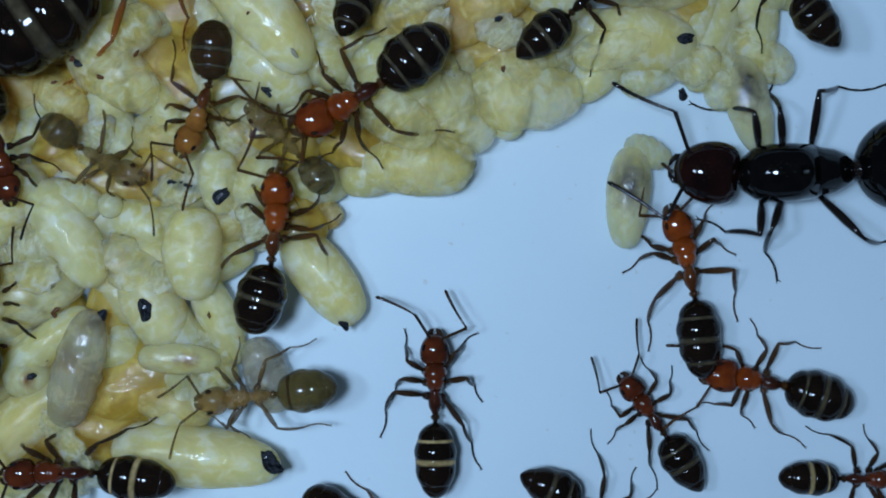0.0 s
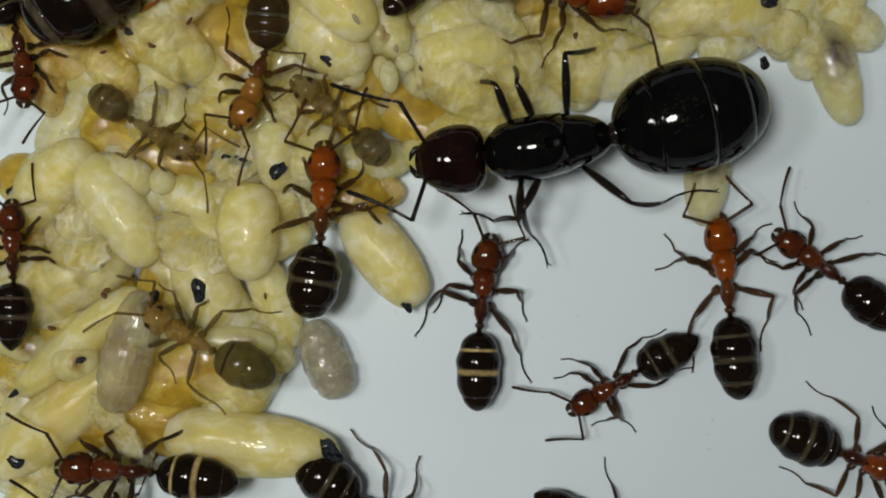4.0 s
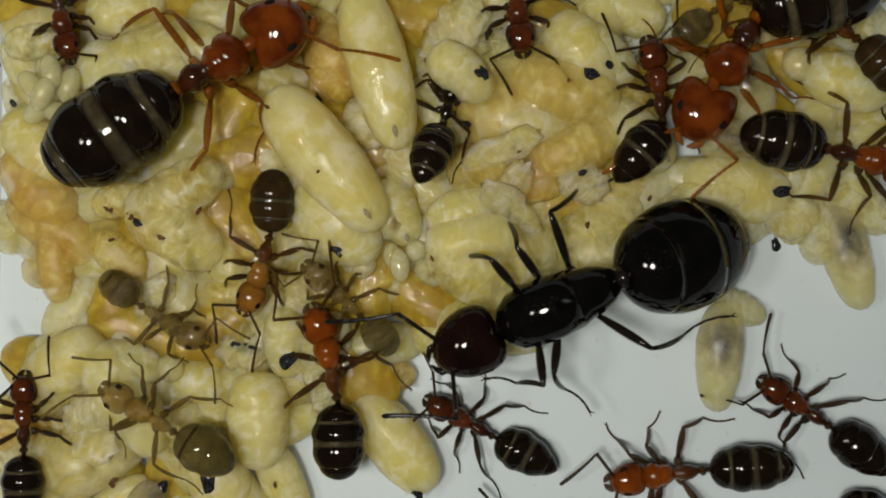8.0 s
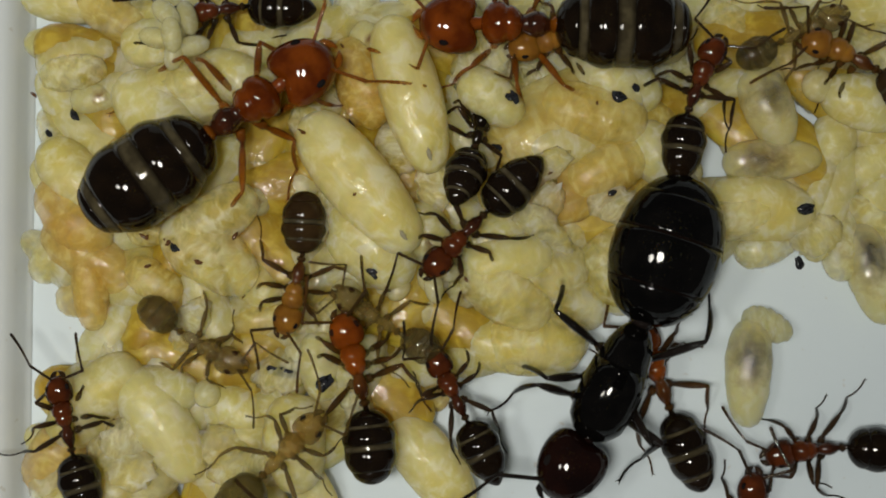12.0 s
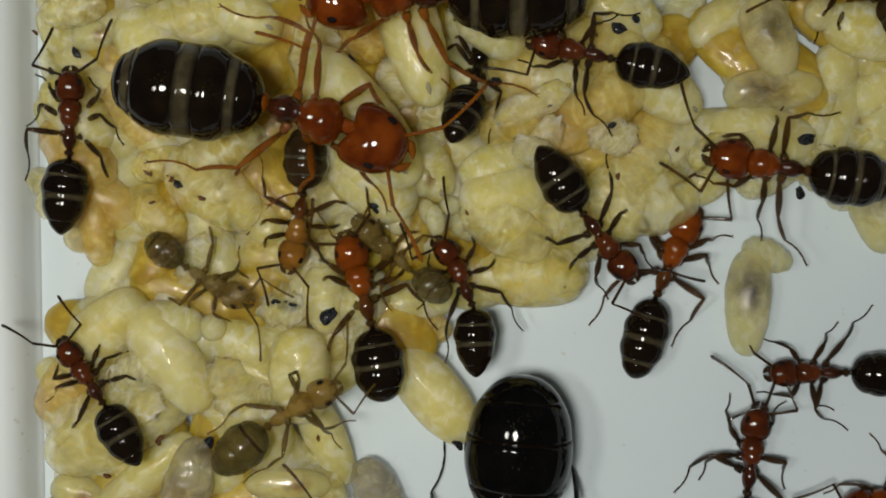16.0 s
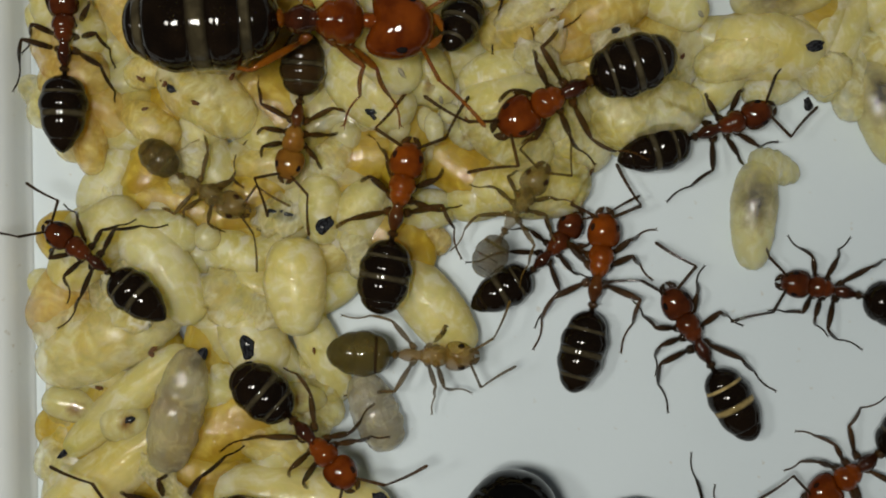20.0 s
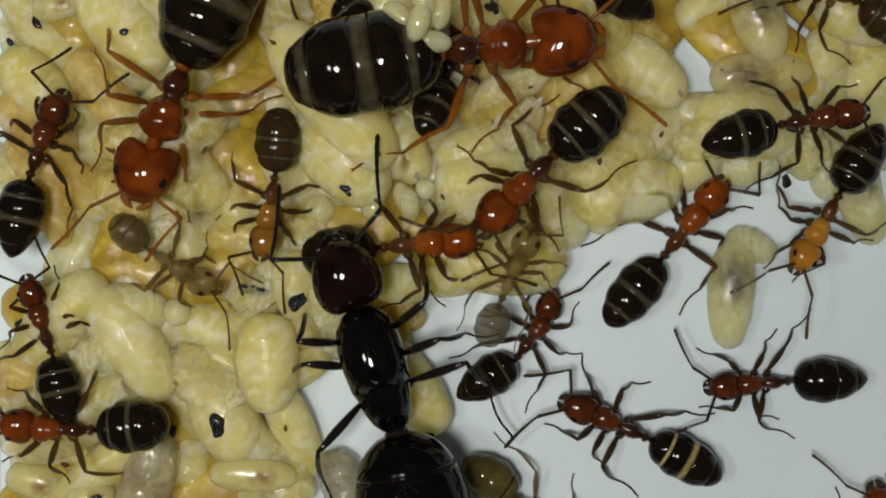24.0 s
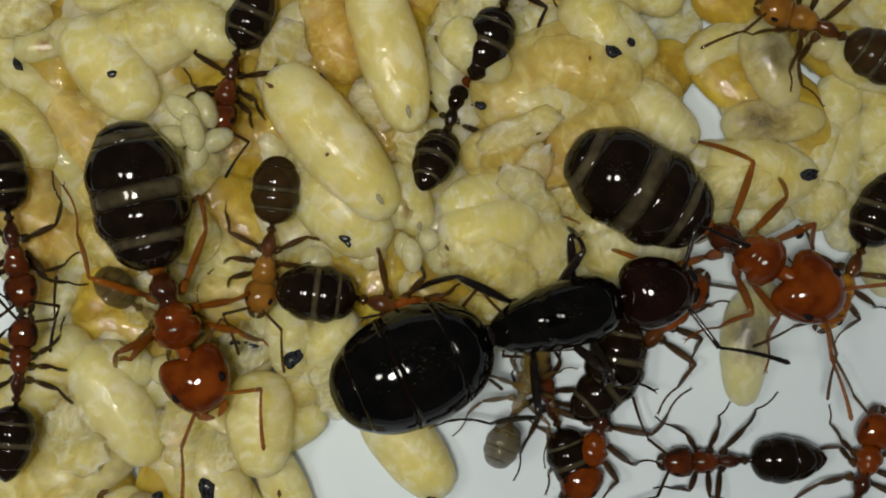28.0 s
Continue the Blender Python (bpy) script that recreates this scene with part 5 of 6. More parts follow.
    steps(worker_c, [
        (0, 10.80, -8.19, 0.00, 91, 0, -0), (1, 10.05, -6.50, 0.00, 107, 2, -2), (2, 9.95, -5.25, 0.00, 85, -6, 5),
        (3, 10.19, -5.23, 0.00, 80, -2, 2), (3.5, 10.18, -5.00, 0.00, 81, -6, 5), (5.5, 9.07, -5.61, 0.00, 99, 2, -2),
        (6, 9.29, -5.74, 0.00, 97, -8, 7), (6.5, 8.37, -8.12, 0.00, 109, -8, 7), (7, 8.24, -9.10, 0.00, 114, -5, 4),
        (8, 9.92, -9.86, 0.00, 62, 2, -2), (9, 15.35, -5.55, 0.00, 28, -5, 4), (10, 15.39, -5.69, 0.00, 39, -4, 4),
        (11, 19.41, -6.72, 0.00, 103, 14, -11), (12, 18.76, -6.26, 0.00, 87, -3, 2), (14.5, 19.11, -6.43, 0.00, 83, -6, 5),
        (15, 18.94, -6.50, 0.00, 84, -6, 5), (16, 18.82, -6.53, 0.00, 83, -7, 6), (17, 18.63, -6.65, 0.00, 84, -4, 3),
        (18, 18.30, -6.23, 0.00, 94, -1, 1), (19, 17.02, -5.20, 0.00, 108, 2, -2), (20, 16.38, -4.93, 0.00, 119, 0, -0),
        (20.5, 16.36, -5.04, 0.00, 121, -1, 1), (22.5, 15.95, -5.22, 0.00, 129, 0, -0), (23, 16.04, -5.15, 0.00, 130, 5, -4),
        (24, 14.17, -5.27, 0.00, 155, 5, -4), (25, 13.04, -6.76, 0.00, 173, -0, 0), (26, 12.51, -6.07, 0.00, 153, -7, 6),
        (27, 12.20, -6.71, 0.00, 167, -2, 2), (28, 12.55, -8.85, 0.00, 168, -4, 3),
    ])
    steps(worker_d, [
        (0, 19.76, -9.21, 0.00, 126, 4, -3), (1, 16.16, -7.93, 0.00, 148, 4, -3), (2, 15.32, -6.44, 0.00, 123, -2, 1),
        (3, 15.47, -8.18, 0.00, 187, 7, -6), (3.5, 15.37, -8.74, 0.00, 233, 1, -1), (4.5, 14.61, -8.97, 0.00, 166, 0, -0),
        (5.5, 13.86, -9.20, 0.00, 100, -0, 0), (6, 12.96, -5.84, 0.00, 110, 1, -1), (6.5, 9.33, -3.03, 0.00, 150, 7, -6),
        (7, 10.72, -3.67, 0.00, 156, -5, 4), (8, 8.85, -2.93, 0.00, 152, -1, 1), (9, 7.60, -2.51, 0.00, 143, 1, -1),
        (10, 7.17, -1.71, 1.32, 128, -7, 6), (11, 7.38, -1.31, 1.47, 115, -3, 2), (12, 6.90, -0.78, 1.47, 116, -0, 0),
        (14.5, 7.29, 0.51, 1.47, 113, 18, -15), (15, 7.10, 0.73, 1.47, 110, 26, -21), (16, 7.21, 1.02, 1.47, 111, 24, -20),
        (17, 7.04, 0.97, 1.47, 118, 25, -20), (18, 9.02, 0.50, 2.02, 97, 26, -21), (19, 10.06, -1.23, 1.47, 53, 20, -16),
        (20, 10.88, -1.47, 0.00, 46, 20, -16), (20.5, 10.71, -1.52, 0.00, 47, 24, -19), (22.5, 10.87, -1.25, 0.00, 60, 20, -17),
        (23, 10.89, -1.42, 0.00, 57, 19, -16), (24, 11.13, -1.76, 0.00, 54, 26, -22), (25, 10.74, -1.34, 1.47, 84, 3, -2),
        (26, 11.04, -1.39, 1.13, 89, 5, -4), (27, 10.98, -1.06, 1.47, 110, -2, 2), (28, 11.31, -1.93, 0.00, 109, -1, 1),
    ])
    steps(worker_e, [
        (0, 21.27, -2.85, 0.00, 103, 9, -7), (1, 21.35, -2.93, 0.00, 92, 0, -0), (2, 20.59, -3.65, 0.00, 104, -3, 2),
        (3, 20.30, -3.86, 0.00, 94, -6, 5), (3.5, 20.02, -3.99, 0.00, 90, -3, 2), (5.5, 18.36, -5.04, 0.00, 142, 6, -5),
        (6, 18.46, -4.32, 0.00, 135, 5, -4), (6.5, 17.11, -5.18, 0.00, 141, 4, -3), (7, 15.74, -4.95, 0.00, 179, 2, -2),
        (8, 16.72, -4.88, 0.00, 187, 4, -3), (9, 15.25, -1.81, 0.00, 136, -6, 5), (10, 15.23, -1.41, 0.00, 123, -8, 6),
        (11, 15.36, -0.02, 0.00, 111, -3, 2), (12, 15.09, -0.20, 0.00, 110, -1, 1), (12.5, 15.08, 0.51, 0.00, 108, 0, -0),
        (14.5, 14.91, 1.75, 1.41, 78, -1, 1), (15, 15.77, 1.55, 0.00, 72, -1, 1), (16, 15.71, 1.54, 0.00, 67, -8, 6),
        (17, 14.84, 0.61, 0.00, 65, -8, 6), (18, 15.03, 0.80, 0.00, 61, -5, 4), (19, 13.37, -0.20, 0.00, 75, -6, 5),
        (20, 12.66, -2.28, 0.00, 80, 6, -5), (20.5, 12.93, -2.10, 0.00, 77, 4, -4), (22.5, 15.27, 0.75, 0.00, 53, -0, 0),
        (23, 15.81, 0.50, 0.00, 52, 3, -2), (24, 17.09, 2.43, 0.00, 51, 1, -1), (25, 16.99, 2.63, 0.00, 59, 5, -4),
        (26, 16.93, 2.72, 0.00, 57, 4, -3), (27, 16.01, 1.55, 0.00, 40, 7, -6), (28, 15.80, 0.78, 0.00, 48, 6, -5),
    ])
    steps(worker_f, [
        (0, 14.48, 21.44, 0.00, -98, 0, -0), (5.5, 11.08, 14.26, 1.47, -89, -0, 0), (6, 10.90, 13.69, 1.47, -92, -1, 1),
        (7, 10.53, 13.09, 1.47, -115, 20, -16), (8, 10.65, 13.36, 1.47, -83, 1, -1), (9, 10.29, 10.63, 3.07, -89, 4, -3),
        (10, 9.73, 9.28, 2.74, -94, 2, -1), (11, 8.63, 6.42, 2.41, -122, -5, 4), (12, 7.25, 5.08, 2.27, -135, 1, -1),
        (12.5, 7.49, 5.44, 2.18, -123, 6, -5), (14.5, 9.63, 5.60, 2.56, -83, 1, -1), (15, 9.85, 4.53, 2.56, -82, 6, -5),
        (16, 12.76, 2.38, 1.89, -54, 3, -3), (17, 15.13, 2.33, 1.85, -41, 2, -1), (18, 15.48, 0.62, 1.50, -62, -4, 3),
        (19, 14.91, 1.73, 1.63, -37, 13, -11), (20, 17.58, 3.26, 0.59, 19, 2, -2), (20.5, 17.30, 3.92, 1.65, 20, 1, -1),
        (22.5, 16.91, 6.04, 1.75, 72, -5, 4), (23, 17.22, 6.19, 1.87, 64, -5, 4), (24, 21.44, 6.45, 2.04, 10, -6, 5),
        (25, 24.81, 5.85, 1.47, 8, 1, -1), (26, 28.70, 6.29, 0.00, 9, -1, 1), (28, 30.03, 7.64, 0.00, 9, -1, 1),
    ])
    steps(worker_g, [
        (0, 37.47, -2.90, 0.00, 140, -4, 3), (1, 33.82, -4.84, 0.00, 142, -6, 5), (2, 30.31, -5.99, 0.00, 147, -2, 2),
        (3, 26.89, -6.29, 0.00, 153, -1, 1), (3.5, 24.48, -4.05, 0.00, 147, 3, -3), (5.5, 22.16, -3.43, 0.00, 141, -2, 1),
        (6, 21.99, -2.38, 0.00, 138, -2, 1), (7, 21.89, -2.06, 0.00, 143, -2, 1), (8, 22.09, -2.20, 0.00, 146, 3, -2),
        (9, 22.21, -2.81, 0.00, 155, 1, -1), (10, 21.56, -3.35, 0.00, 174, 7, -6), (11, 21.18, -3.46, 0.00, 179, 6, -5),
        (12, 21.26, -3.32, 0.00, 184, 11, -9), (14.5, 21.64, -2.90, 0.00, 182, 10, -8), (15, 21.51, -3.05, 0.00, 181, 8, -7),
        (16, 21.48, -3.10, 0.00, 179, 4, -3), (17, 21.73, -3.05, 0.00, 172, 2, -1), (18, 21.80, -2.98, 0.00, 161, 1, -1),
        (19, 21.99, -3.13, 0.00, 151, -4, 3), (20, 21.70, -3.19, 0.00, 168, 6, -5), (20.5, 21.59, -3.19, 0.00, 170, 5, -4),
        (22.5, 19.46, -3.78, 0.00, 177, -1, 1), (23, 19.88, -3.78, 0.00, 175, -3, 3), (24, 19.82, -3.77, 0.00, 184, 2, -2),
        (25, 19.20, -3.70, 0.00, 181, -0, 0), (26, 16.48, -3.59, 0.00, 170, -1, 1), (27, 16.41, -3.90, 0.00, 169, -0, 0),
        (28, 17.52, -4.46, 0.00, 181, -1, 0),
    ])
    steps(worker_h, [
        (0, 24.25, -7.87, 0.00, 170, 9, -7), (0.5, 24.34, -9.70, 0.00, 212, 12, -10), (1, 24.42, -11.52, 0.00, 255, 15, -12),
        (2, 24.25, -12.50, 0.00, 270, 1, -1), (3, 25.56, -11.86, 0.00, 319, 2, -2), (3.5, 26.32, -12.20, 0.00, 334, 0, -0),
        (5.5, 20.01, -9.24, 0.00, 348, 3, -2), (6, 23.61, -10.06, 0.00, 356, 0, -0), (7, 26.74, -8.00, 0.00, 353, 0, -0),
        (8.5, 27.50, -7.91, 0.00, 312, 0, -0), (10, 28.26, -7.83, 0.00, 270, -0, 0), (12.5, 26.42, -7.64, 0.00, 232, 2, -2),
        (15, 24.58, -7.44, 0.00, 193, 5, -4), (17, 24.34, -10.06, 0.00, 193, 5, -4), (18, 23.39, -11.48, 0.00, 195, 0, -0),
        (19, 23.66, -9.36, 0.00, 209, 2, -2), (20, 22.68, -10.46, 0.00, 215, -3, 3), (20.5, 23.27, -9.76, 0.00, 232, -0, 0),
        (21.5, 23.43, -9.18, 0.00, 165, 2, -1), (22.5, 23.59, -8.59, 0.00, 99, 4, -3), (23, 23.82, -8.18, 0.00, 101, 5, -4),
        (24, 24.92, -9.98, 0.00, 99, 1, -1), (26, 24.91, -9.66, 0.00, 99, 1, -1), (27, 21.43, -8.16, 0.00, 71, -0, 0),
        (28, 23.41, -4.75, 0.00, 74, 3, -2),
    ])
    steps(worker_i, [
        (0, 29.18, -11.99, 0.00, -0, 1, -1), (1, 29.93, -12.40, 0.00, -10, 1, -1), (2, 33.74, -12.36, 0.00, -5, 6, -5),
        (28, 30.19, -11.01, 0.00, -7, 6, -5),
    ])
    steps(worker_j, [
        (0, 18.20, -13.66, 0.00, -27, -5, 4), (1, 17.32, -13.91, 0.00, -27, -1, 0), (2, 17.20, -13.70, 0.00, -33, 2, -2),
        (3, 17.02, -13.61, 0.00, -29, 3, -3), (3.5, 16.45, -14.53, 0.00, -32, 4, -4), (5.5, 13.93, -15.94, 0.00, -19, 2, -2),
        (8, 18.18, -15.73, 0.00, -19, 2, -2), (15, 16.77, -14.01, 0.00, -21, 2, -2), (28, 16.98, -13.10, 0.00, -21, 2, -1),
    ])
    steps(worker_k, [
        (0, 8.76, -15.55, 0.00, -40, 1, -1), (1, 8.07, -16.07, 0.00, -36, 1, -1), (2, 8.10, -16.08, 0.00, -38, 1, -1),
        (3, 8.36, -16.03, 0.00, -39, 1, -1), (3.5, 7.53, -15.48, 0.00, -47, -4, 3), (4.5, 5.35, -13.17, 0.90, 0, -2, 1),
        (5.5, 3.17, -10.85, 1.81, 48, 0, -0), (6, 7.02, -7.27, 0.00, 41, 1, -1), (6.5, 6.25, -7.94, 0.00, 40, -1, 1),
        (7, 7.22, -4.35, 1.48, 38, 1, -1), (8, 4.91, -11.53, 1.26, 25, 2, -2), (12, 2.33, -11.08, 1.95, 26, 0, -0),
        (15, 1.47, -11.16, 1.95, 51, 4, -4), (16, 0.74, -10.33, 1.85, 55, 1, -1), (17, 0.06, -9.15, 1.68, 52, 1, -1),
        (18, 4.17, -7.88, 1.25, 34, -1, 1), (19, 3.11, -9.57, 1.44, -4, -15, 12), (20, 1.62, -8.95, 1.63, -47, -6, 5),
        (20.5, 2.39, -8.27, 1.47, -0, -0, 0), (21.5, 1.98, -6.30, 2.02, 61, -1, 1), (22.5, 1.57, -4.32, 2.57, 123, -2, 1),
        (23, -2.04, -3.17, 2.62, 179, -3, 2), (23.5, -4.59, -4.26, 1.99, 207, -2, 1), (24, -7.06, -5.15, 2.01, 178, -11, 9),
        (24.5, -6.41, -6.08, 1.99, 213, -0, 0), (25, -7.73, -8.09, 1.47, 221, 4, -3), (26, -7.73, -10.30, 2.05, 210, 0, -0),
        (28, -7.27, -9.79, 2.19, 206, -0, 0),
    ])
    steps(worker_l, [
        (0, -4.56, -11.82, 1.47, 180, 9, -7), (1, -4.37, -12.15, 1.47, 176, 3, -3), (2, -4.51, -12.12, 1.47, 178, 6, -5),
        (3, -4.27, -12.16, 1.47, 177, 4, -3), (19, -4.44, -11.69, 1.47, 179, 5, -4), (28, -3.65, -10.30, 1.96, 179, 5, -4),
    ])
    steps(worker_m, [
        (0, -7.45, -5.00, 1.92, 87, -1, 1), (1, -8.04, -6.07, 1.87, 92, -2, 2), (2, -8.08, -4.97, 1.93, 91, 1, -1),
        (3, -8.33, -3.81, 1.78, 91, 1, -1), (5.5, -8.15, -3.38, 1.87, 96, 5, -4), (6, -7.94, -3.11, 1.97, 98, 10, -8),
        (7, -8.02, -2.67, 1.94, 96, 8, -7), (8, -8.10, -2.80, 1.94, 90, -1, 1), (9, -8.21, -2.95, 1.96, 93, -2, 2),
        (10, -8.02, -3.15, 1.90, 113, -4, 3), (11, -7.71, -2.55, 2.12, 107, -0, 0), (12, -7.93, -1.78, 2.02, 103, -5, 4),
        (12.5, -7.83, -2.10, 2.03, 107, -2, 1), (14.5, -7.66, -3.02, 2.01, 110, -7, 6), (15, -7.58, -2.89, 1.98, 105, -6, 5),
        (16, -7.52, -2.71, 1.91, 122, 2, -2), (17, -7.46, -2.81, 1.53, 162, 6, -5), (18, -7.64, -2.55, 1.47, 156, 2, -2),
        (19, -7.30, -1.99, 2.42, 149, -0, 0), (20, -7.05, -1.41, 2.61, 142, 3, -2), (20.5, -6.99, -1.20, 2.62, 140, 3, -2),
        (22.5, -7.96, -0.55, 1.68, 114, -6, 5), (23, -7.31, -1.00, 2.31, 117, -6, 5), (24, -7.59, -1.18, 1.91, 107, 4, -3),
        (25, -7.55, -1.13, 2.00, 104, 4, -3), (26, -7.59, -0.28, 2.14, 105, 2, -2), (27, -7.63, -0.44, 1.99, 92, 2, -1),
        (28, -7.45, -0.62, 2.32, 84, -0, 0),
    ])
    steps(worker_n, [
        (0, 19.96, 18.19, 0.00, 92, 14, -12), (5.5, 15.81, 9.77, 2.01, 91, 16, -13), (6, 16.08, 8.60, 1.97, 65, 9, -8),
        (7, 16.57, 10.13, 1.47, 91, 20, -16), (8, 16.01, 10.10, 2.04, 98, 10, -48), (9, 16.58, 9.47, 2.37, 23, -31, 25),
        (10, 17.14, 10.37, 2.38, 42, -10, 8), (11, 16.81, 10.41, 2.28, 58, -11, 9), (12, 16.66, 11.26, 1.91, 69, -15, 12),
        (12.5, 16.64, 11.37, 1.71, 69, -12, 10), (14.5, 16.48, 12.46, 1.47, 81, -1, 1), (15, 16.39, 12.24, 1.47, 82, 1, -1),
        (15.25, 15.22, 10.94, 2.17, 121, -0, 0), (15.5, 14.06, 9.64, 2.86, 161, -2, 1), (16, 11.79, 9.53, 3.17, 167, 0, -0),
        (17, 10.79, 9.64, 3.17, 169, 6, -5), (17.5, 9.94, 9.35, 3.02, 171, 4, -3), (18, 9.30, 9.98, 3.10, 175, 5, -4),
        (20.5, 10.40, 10.74, 3.02, 161, 0, -0), (22.5, 10.89, 10.42, 3.15, 143, -4, 4), (23, 11.13, 10.27, 3.11, 143, -5, 4),
        (24, 11.77, 12.62, 2.51, 144, -1, 1), (24.5, 11.52, 12.63, 2.60, 103, 2, -2), (25, 11.27, 12.64, 2.68, 62, 5, -4),
        (26, 11.16, 12.71, 2.77, 55, 8, -6), (27, 10.12, 10.55, 3.03, 45, 5, -4), (28, 10.03, 13.55, 1.52, 68, 1, -0),
    ])
    steps(worker_o, [
        (0, -4.25, -17.84, 0.00, 85, -2, 1), (10, -6.58, -13.06, 1.47, 91, -0, 0), (12.5, -7.85, -9.50, 1.81, 85, 1, -1),
        (14.5, -8.46, 0.02, 1.47, 85, 1, -1), (15, -7.69, 1.69, 1.82, 82, -0, 0), (16, -8.03, 7.40, 1.70, 87, 4, -3),
        (17, -7.92, 7.18, 1.69, 83, 0, -0), (18, -7.85, 7.29, 1.76, 88, 4, -3), (19, -7.92, 6.81, 1.69, 86, 2, -2),
        (20, -7.91, 6.93, 1.73, 89, 1, -0), (20.5, -7.92, 7.03, 1.73, 89, 1, -0), (22.5, -8.22, 5.05, 1.70, 78, -10, 8),
        (23, -7.91, 4.77, 1.79, 73, -13, 10), (24, -7.53, 5.61, 1.79, 70, -10, 8), (25, -7.34, 7.43, 1.76, 76, -3, 2),
        (26, -7.54, 8.22, 1.52, 79, -3, 3), (27, -7.55, 6.44, 1.76, 80, -5, 4), (27.33, -7.62, 5.39, 1.78, 27, -2, 2),
        (27.67, -7.69, 4.35, 1.80, -27, 0, -0), (28, -7.76, 3.30, 1.83, -80, 2, -2),
    ])
    steps(worker_p, [
        (0, 7.91, 9.00, 0.98, 76, 6, -5), (3, 7.71, 8.31, 0.22, 68, 15, -12), (6, 8.04, 8.72, 0.73, 73, 10, -8), (8, 8.04, 9.39, 1.50, 76, 7, -6),
        (28, 7.74, 8.54, 0.70, 73, 7, -6),
    ], 24)
    steps(callow_a, [
        (0, -2.87, 0.92, 1.47, -30, 10, -8), (3, -2.87, 0.92, 1.47, -30, 10, -8), (8, -2.81, 1.00, 1.47, -32, 9, -7),
        (28, -2.61, 0.80, 1.47, -33, 12, -10),
    ])
    steps(orange_s, [
        (0, 1.05, 2.91, 1.47, -107, -16, 13), (3, 1.05, 2.91, 1.47, -107, -16, 13), (11, 0.81, 3.20, 1.47, -102, -11, 9),
        (28, 0.98, 3.00, 1.47, -99, -3, 3),
    ])
    steps(callow_b, [
        (0, 4.37, 2.02, 1.47, 135, 5, -4), (3, 4.00, 1.87, 1.47, 140, 2, -2), (6, 3.90, 2.15, 1.47, 138, 2, -2), (8, 3.93, 2.04, 1.47, 137, 2, -2),
        (11, 4.01, 2.13, 1.47, 147, -0, 0), (12, 3.85, 2.12, 1.47, 147, -3, 2), (15, 4.38, 2.22, 1.47, 142, -8, 6),
        (17, 4.36, 1.88, 1.47, 137, -7, 5), (18, 6.43, 1.76, 1.47, 138, -0, 0), (19, 8.62, 0.49, 1.63, 118, 20, -17),
        (20, 9.46, 0.18, 2.02, 59, -2, 1), (23, 9.85, 0.59, 2.02, 64, 0, -0), (24, 10.15, 0.75, 2.02, 67, -4, 3), (25, 9.91, 0.51, 2.00, 66, 4, -3),
        (26, 9.74, 0.16, 2.03, 65, 0, -0), (27, 9.80, -0.60, 1.84, 67, -2, 2), (28, 10.34, -1.62, 1.13, 68, -0, 0),
    ])
    steps(orange_t, [
        (0, 4.23, -1.62, 1.47, 84, 12, -10), (1, 3.97, -1.64, 1.47, 91, 9, -7), (2, 3.72, -1.57, 1.47, 92, 10, -8),
        (3, 3.81, -1.80, 1.47, 85, 8, -6), (6, 3.62, -0.89, 1.47, 93, 6, -5), (7, 3.65, -0.57, 1.47, 97, 10, -8),
        (8, 3.58, -0.45, 1.47, 102, 13, -10), (9, 3.65, -0.36, 1.47, 103, 15, -12), (10, 3.53, -0.20, 1.47, 101, 12, -10),
        (11, 3.15, -0.03, 1.47, 107, 10, -8), (12, 3.19, 0.16, 1.47, 103, 8, -7), (15, 3.31, 0.34, 1.47, 102, 6, -5),
        (16, 3.30, 0.64, 1.47, 104, 6, -5), (17, 3.18, 0.46, 1.47, 110, 9, -7), (18, 3.22, 0.60, 1.47, 86, -11, 9),
        (19, 4.32, 0.30, 1.47, 83, 4, -3), (20, 4.89, 0.57, 1.47, 78, -1, 1), (20.5, 4.88, 0.62, 1.47, 77, -2, 1),
        (22.5, 6.17, 1.92, 1.47, 36, -1, 1), (23, 6.43, 1.85, 1.47, 35, 1, -1), (24, 6.66, 1.76, 1.47, 5, -3, 3), (25, 6.77, 1.52, 1.47, -14, -5, 4),
        (26, 6.46, 1.12, 1.47, -18, -3, 2), (27, 5.83, 1.40, 1.47, -19, -6, 5), (28, 5.86, 1.37, 1.47, -12, -6, 5),
    ])
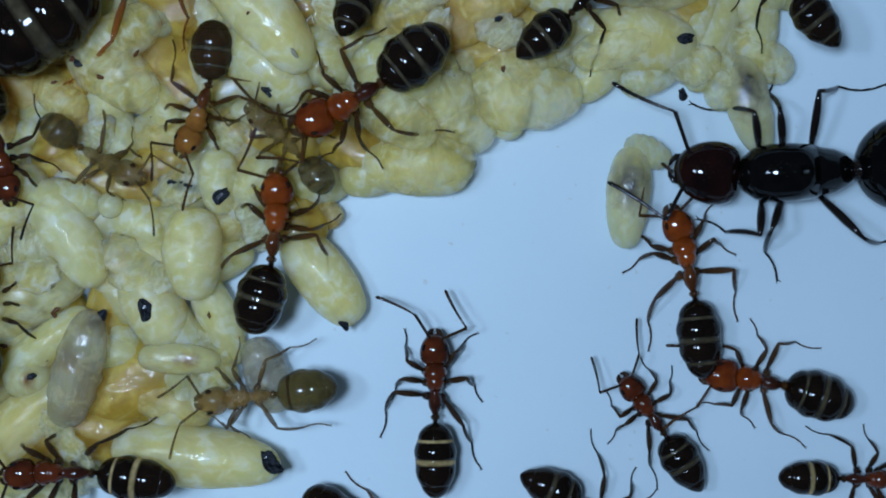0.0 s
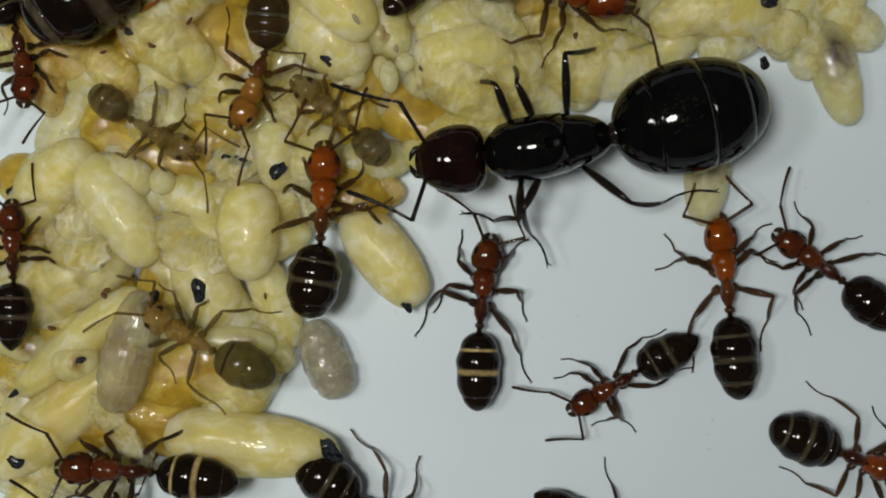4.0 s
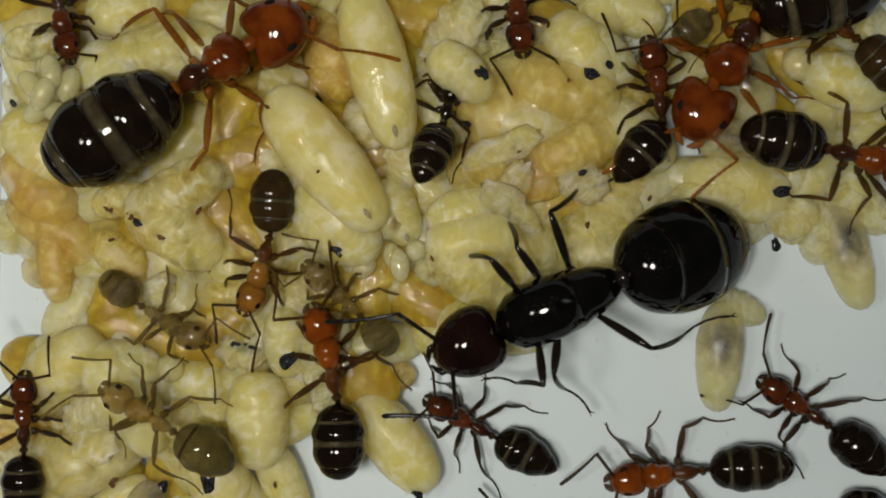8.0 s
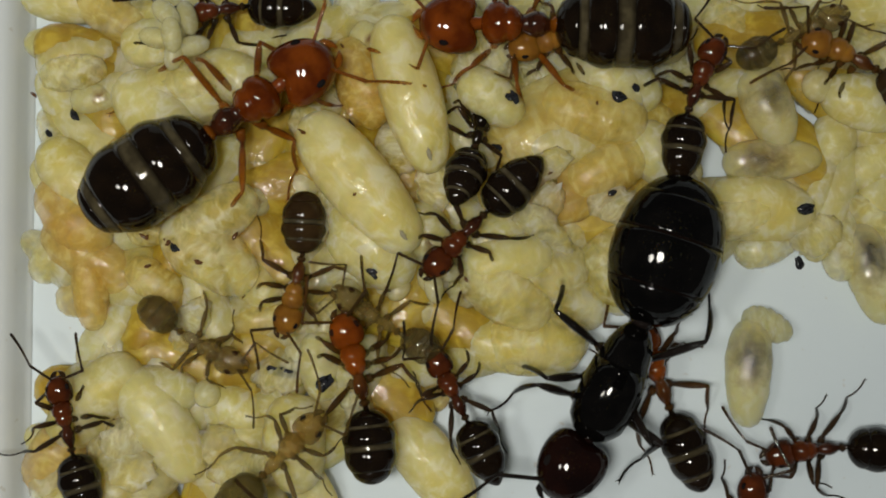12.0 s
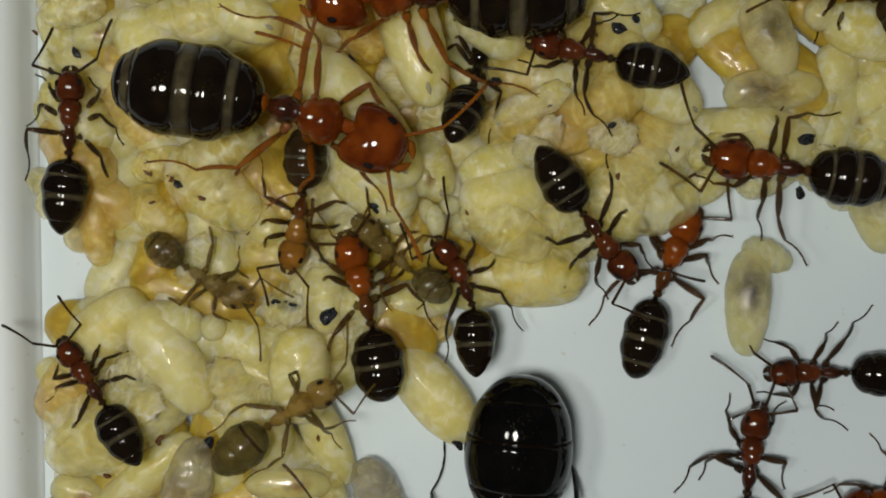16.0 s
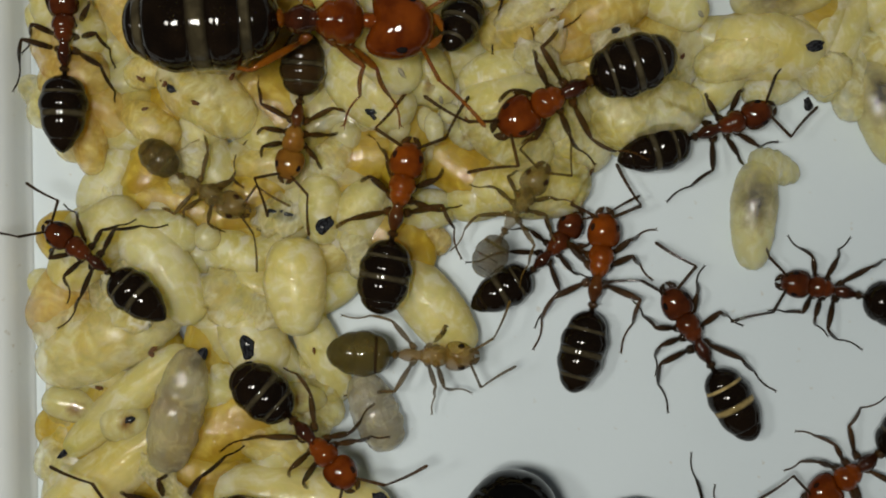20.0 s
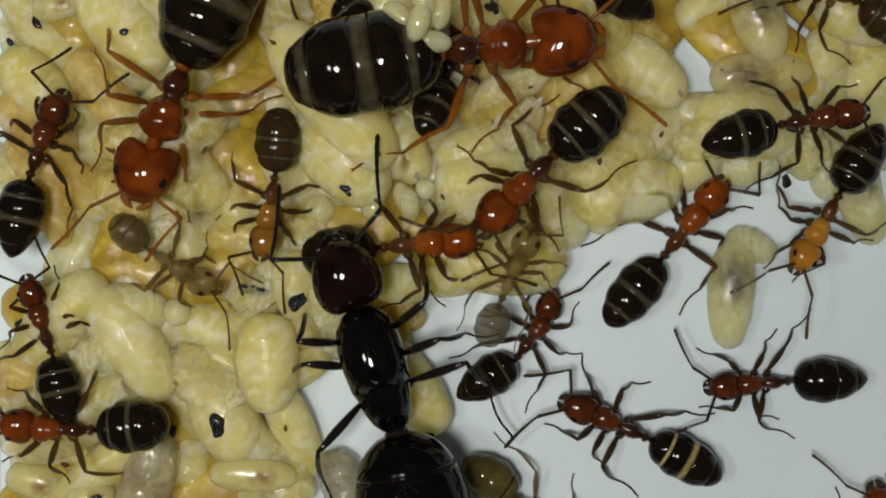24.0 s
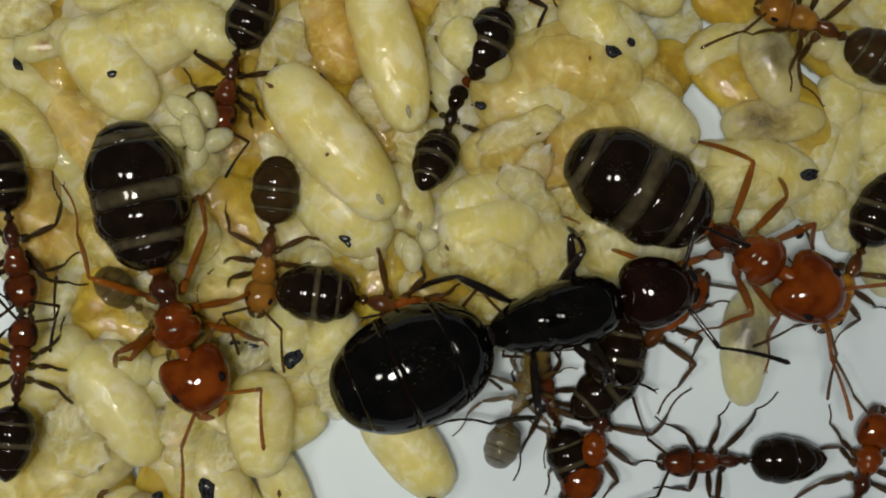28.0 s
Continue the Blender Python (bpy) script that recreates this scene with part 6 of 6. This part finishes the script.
    steps(olive_a, [
        (0, 2.95, -8.73, 1.18, -173, -1, 1), (1, 2.10, -7.81, 1.47, -176, -3, 3), (2, 0.29, -8.41, 1.47, -176, -3, 2),
        (3, -1.39, -8.09, 1.47, -196, -5, 4), (5.5, -1.60, -4.69, 1.93, -216, -10, 8), (6, -1.32, -4.19, 1.93, -220, -2, 2),
        (7, -3.17, -3.23, 2.56, -202, -2, 1), (8, -3.23, -2.44, 2.60, -211, -1, 1), (9, -2.17, -3.05, 1.99, -227, -6, 5),
        (10, -1.59, -3.08, 1.78, -242, -5, 4), (11, -0.22, -3.10, 2.46, -280, -4, 4), (12, 0.60, -2.95, 2.63, -314, -3, 2),
        (15, 0.61, -3.12, 2.63, -313, -9, 8), (16, 0.68, -3.98, 2.32, -328, -10, 8), (17, 1.14, -4.33, 2.00, -354, -7, 6),
        (18, 2.74, -4.86, 1.52, -366, 5, -4), (19, 3.31, -4.93, 1.60, -362, 11, -9), (20, 5.83, -5.58, 0.98, -362, 1, -1),
        (20.5, 6.08, -6.06, 0.00, -367, -2, 2), (22.5, 10.76, -8.13, 0.00, -396, -6, 5), (23, 10.65, -8.09, 0.00, -396, -2, 1),
        (24, 11.41, -9.09, 0.00, -398, -1, 1), (25, 10.58, -9.87, 0.00, -405, -1, 1), (26, 10.44, -11.13, 0.00, -404, -2, 2),
        (28, 10.23, -11.11, 0.00, -403, -2, 2),
    ])
    steps(orange_u, [
        (0, 30.02, 26.57, 0.00, 159, 11, -9), (5.5, 22.97, 13.23, 1.47, 154, 6, -5), (7, 22.59, 12.91, 1.47, 145, 9, -7),
        (11, 22.62, 12.37, 1.47, 151, 20, -16), (16, 22.47, 12.27, 1.47, 153, 17, -14), (25, 21.57, 11.33, 2.03, 158, 10, -8),
        (28, 20.57, 11.64, 2.42, 157, 11, -9),
    ])
    steps(callow_c, [
        (0, 26.68, 28.90, 0.00, 24, 3, -3), (7, 17.95, 14.70, 1.47, 36, -6, 5), (9, 20.69, 13.46, 1.47, 34, -1, 1),
        (11, 21.19, 13.48, 1.47, 28, -4, 3), (12, 21.03, 13.35, 1.47, 25, -1, 1), (15, 22.00, 13.31, 1.47, 2, -3, 3),
        (17, 21.68, 15.39, 1.47, -1, 0, -0), (28, 22.26, 21.67, 0.00, 1, -0, 0),
    ])
    steps(orange_v, [
        (0, 36.05, 16.71, 0.00, -43, -6, 5), (8, 31.41, 12.56, 0.00, -34, -4, 3), (20, 29.10, 6.75, 0.00, -86, -4, 3),
        (22.5, 22.15, 5.42, 1.47, -127, 4, -3), (23, 22.05, 4.03, 1.47, -126, 5, -4), (24, 21.90, 2.44, 1.36, -120, 0, -0),
        (25, 21.85, 2.59, 1.36, -125, -3, 2), (26, 21.85, 2.35, 1.34, -120, -4, 4), (27, 21.82, 1.90, 0.97, -120, -6, 5),
        (28, 22.27, 2.26, 1.14, -117, -7, 6),
    ])
    steps(amber_top, [
        (0, 8.75, 25.40, 0.00, -147, 2, -1), (5.5, 7.38, 14.68, 1.47, -147, 2, -1), (6.5, 8.75, 14.47, 1.47, -130, -4, 3),
        (7, 8.10, 15.46, 1.47, -80, 6, -5), (8, 7.88, 17.12, 0.00, -83, 2, -2), (10, 11.35, 13.98, 1.47, -154, 1, -1),
        (11, 11.06, 12.89, 1.47, -164, 1, -1), (12, 11.11, 12.99, 1.47, -168, 4, -3), (14.5, 10.74, 15.97, 1.13, -158, 4, -3),
        (16, 10.28, 16.44, 0.00, -156, 1, -1), (28, 11.19, 19.96, 0.00, -154, 1, -1),
    ])
    steps(dark_w, [
        (0, 17.48, 27.86, 0.00, 84, -3, 2), (6, 13.88, 13.35, 2.58, 88, 2, -1), (7, 14.32, 16.94, 1.47, 83, 2, -1),
        (8, 14.79, 18.26, 0.00, 75, -2, 2), (12, 14.77, 25.27, 0.00, 73, -2, 2), (28, 14.86, 22.40, 0.00, 74, -2, 2),
    ])
    steps(dark_t, [
        (0, 17.03, 7.97, 1.75, 44, 4, -4), (1, 16.47, 7.45, 1.78, 44, 2, -2), (2, 15.83, 7.19, 1.94, 45, 0, -0), (3, 17.45, 10.08, 2.38, 48, -2, 2),
        (8, 18.11, 19.39, 0.00, 48, -2, 2), (28, 17.43, 18.33, 0.00, 47, -2, 2),
    ])
    steps(dark_u, [
        (0, 24.39, 8.92, 1.93, 130, 0, -0), (1, 24.17, 7.95, 1.47, 128, -0, 0), (2, 23.70, 8.53, 1.47, 128, 2, -1),
        (8, 26.86, 17.20, 0.00, 130, 2, -2), (28, 26.05, 16.29, 0.00, 130, 2, -2),
    ])


motions()
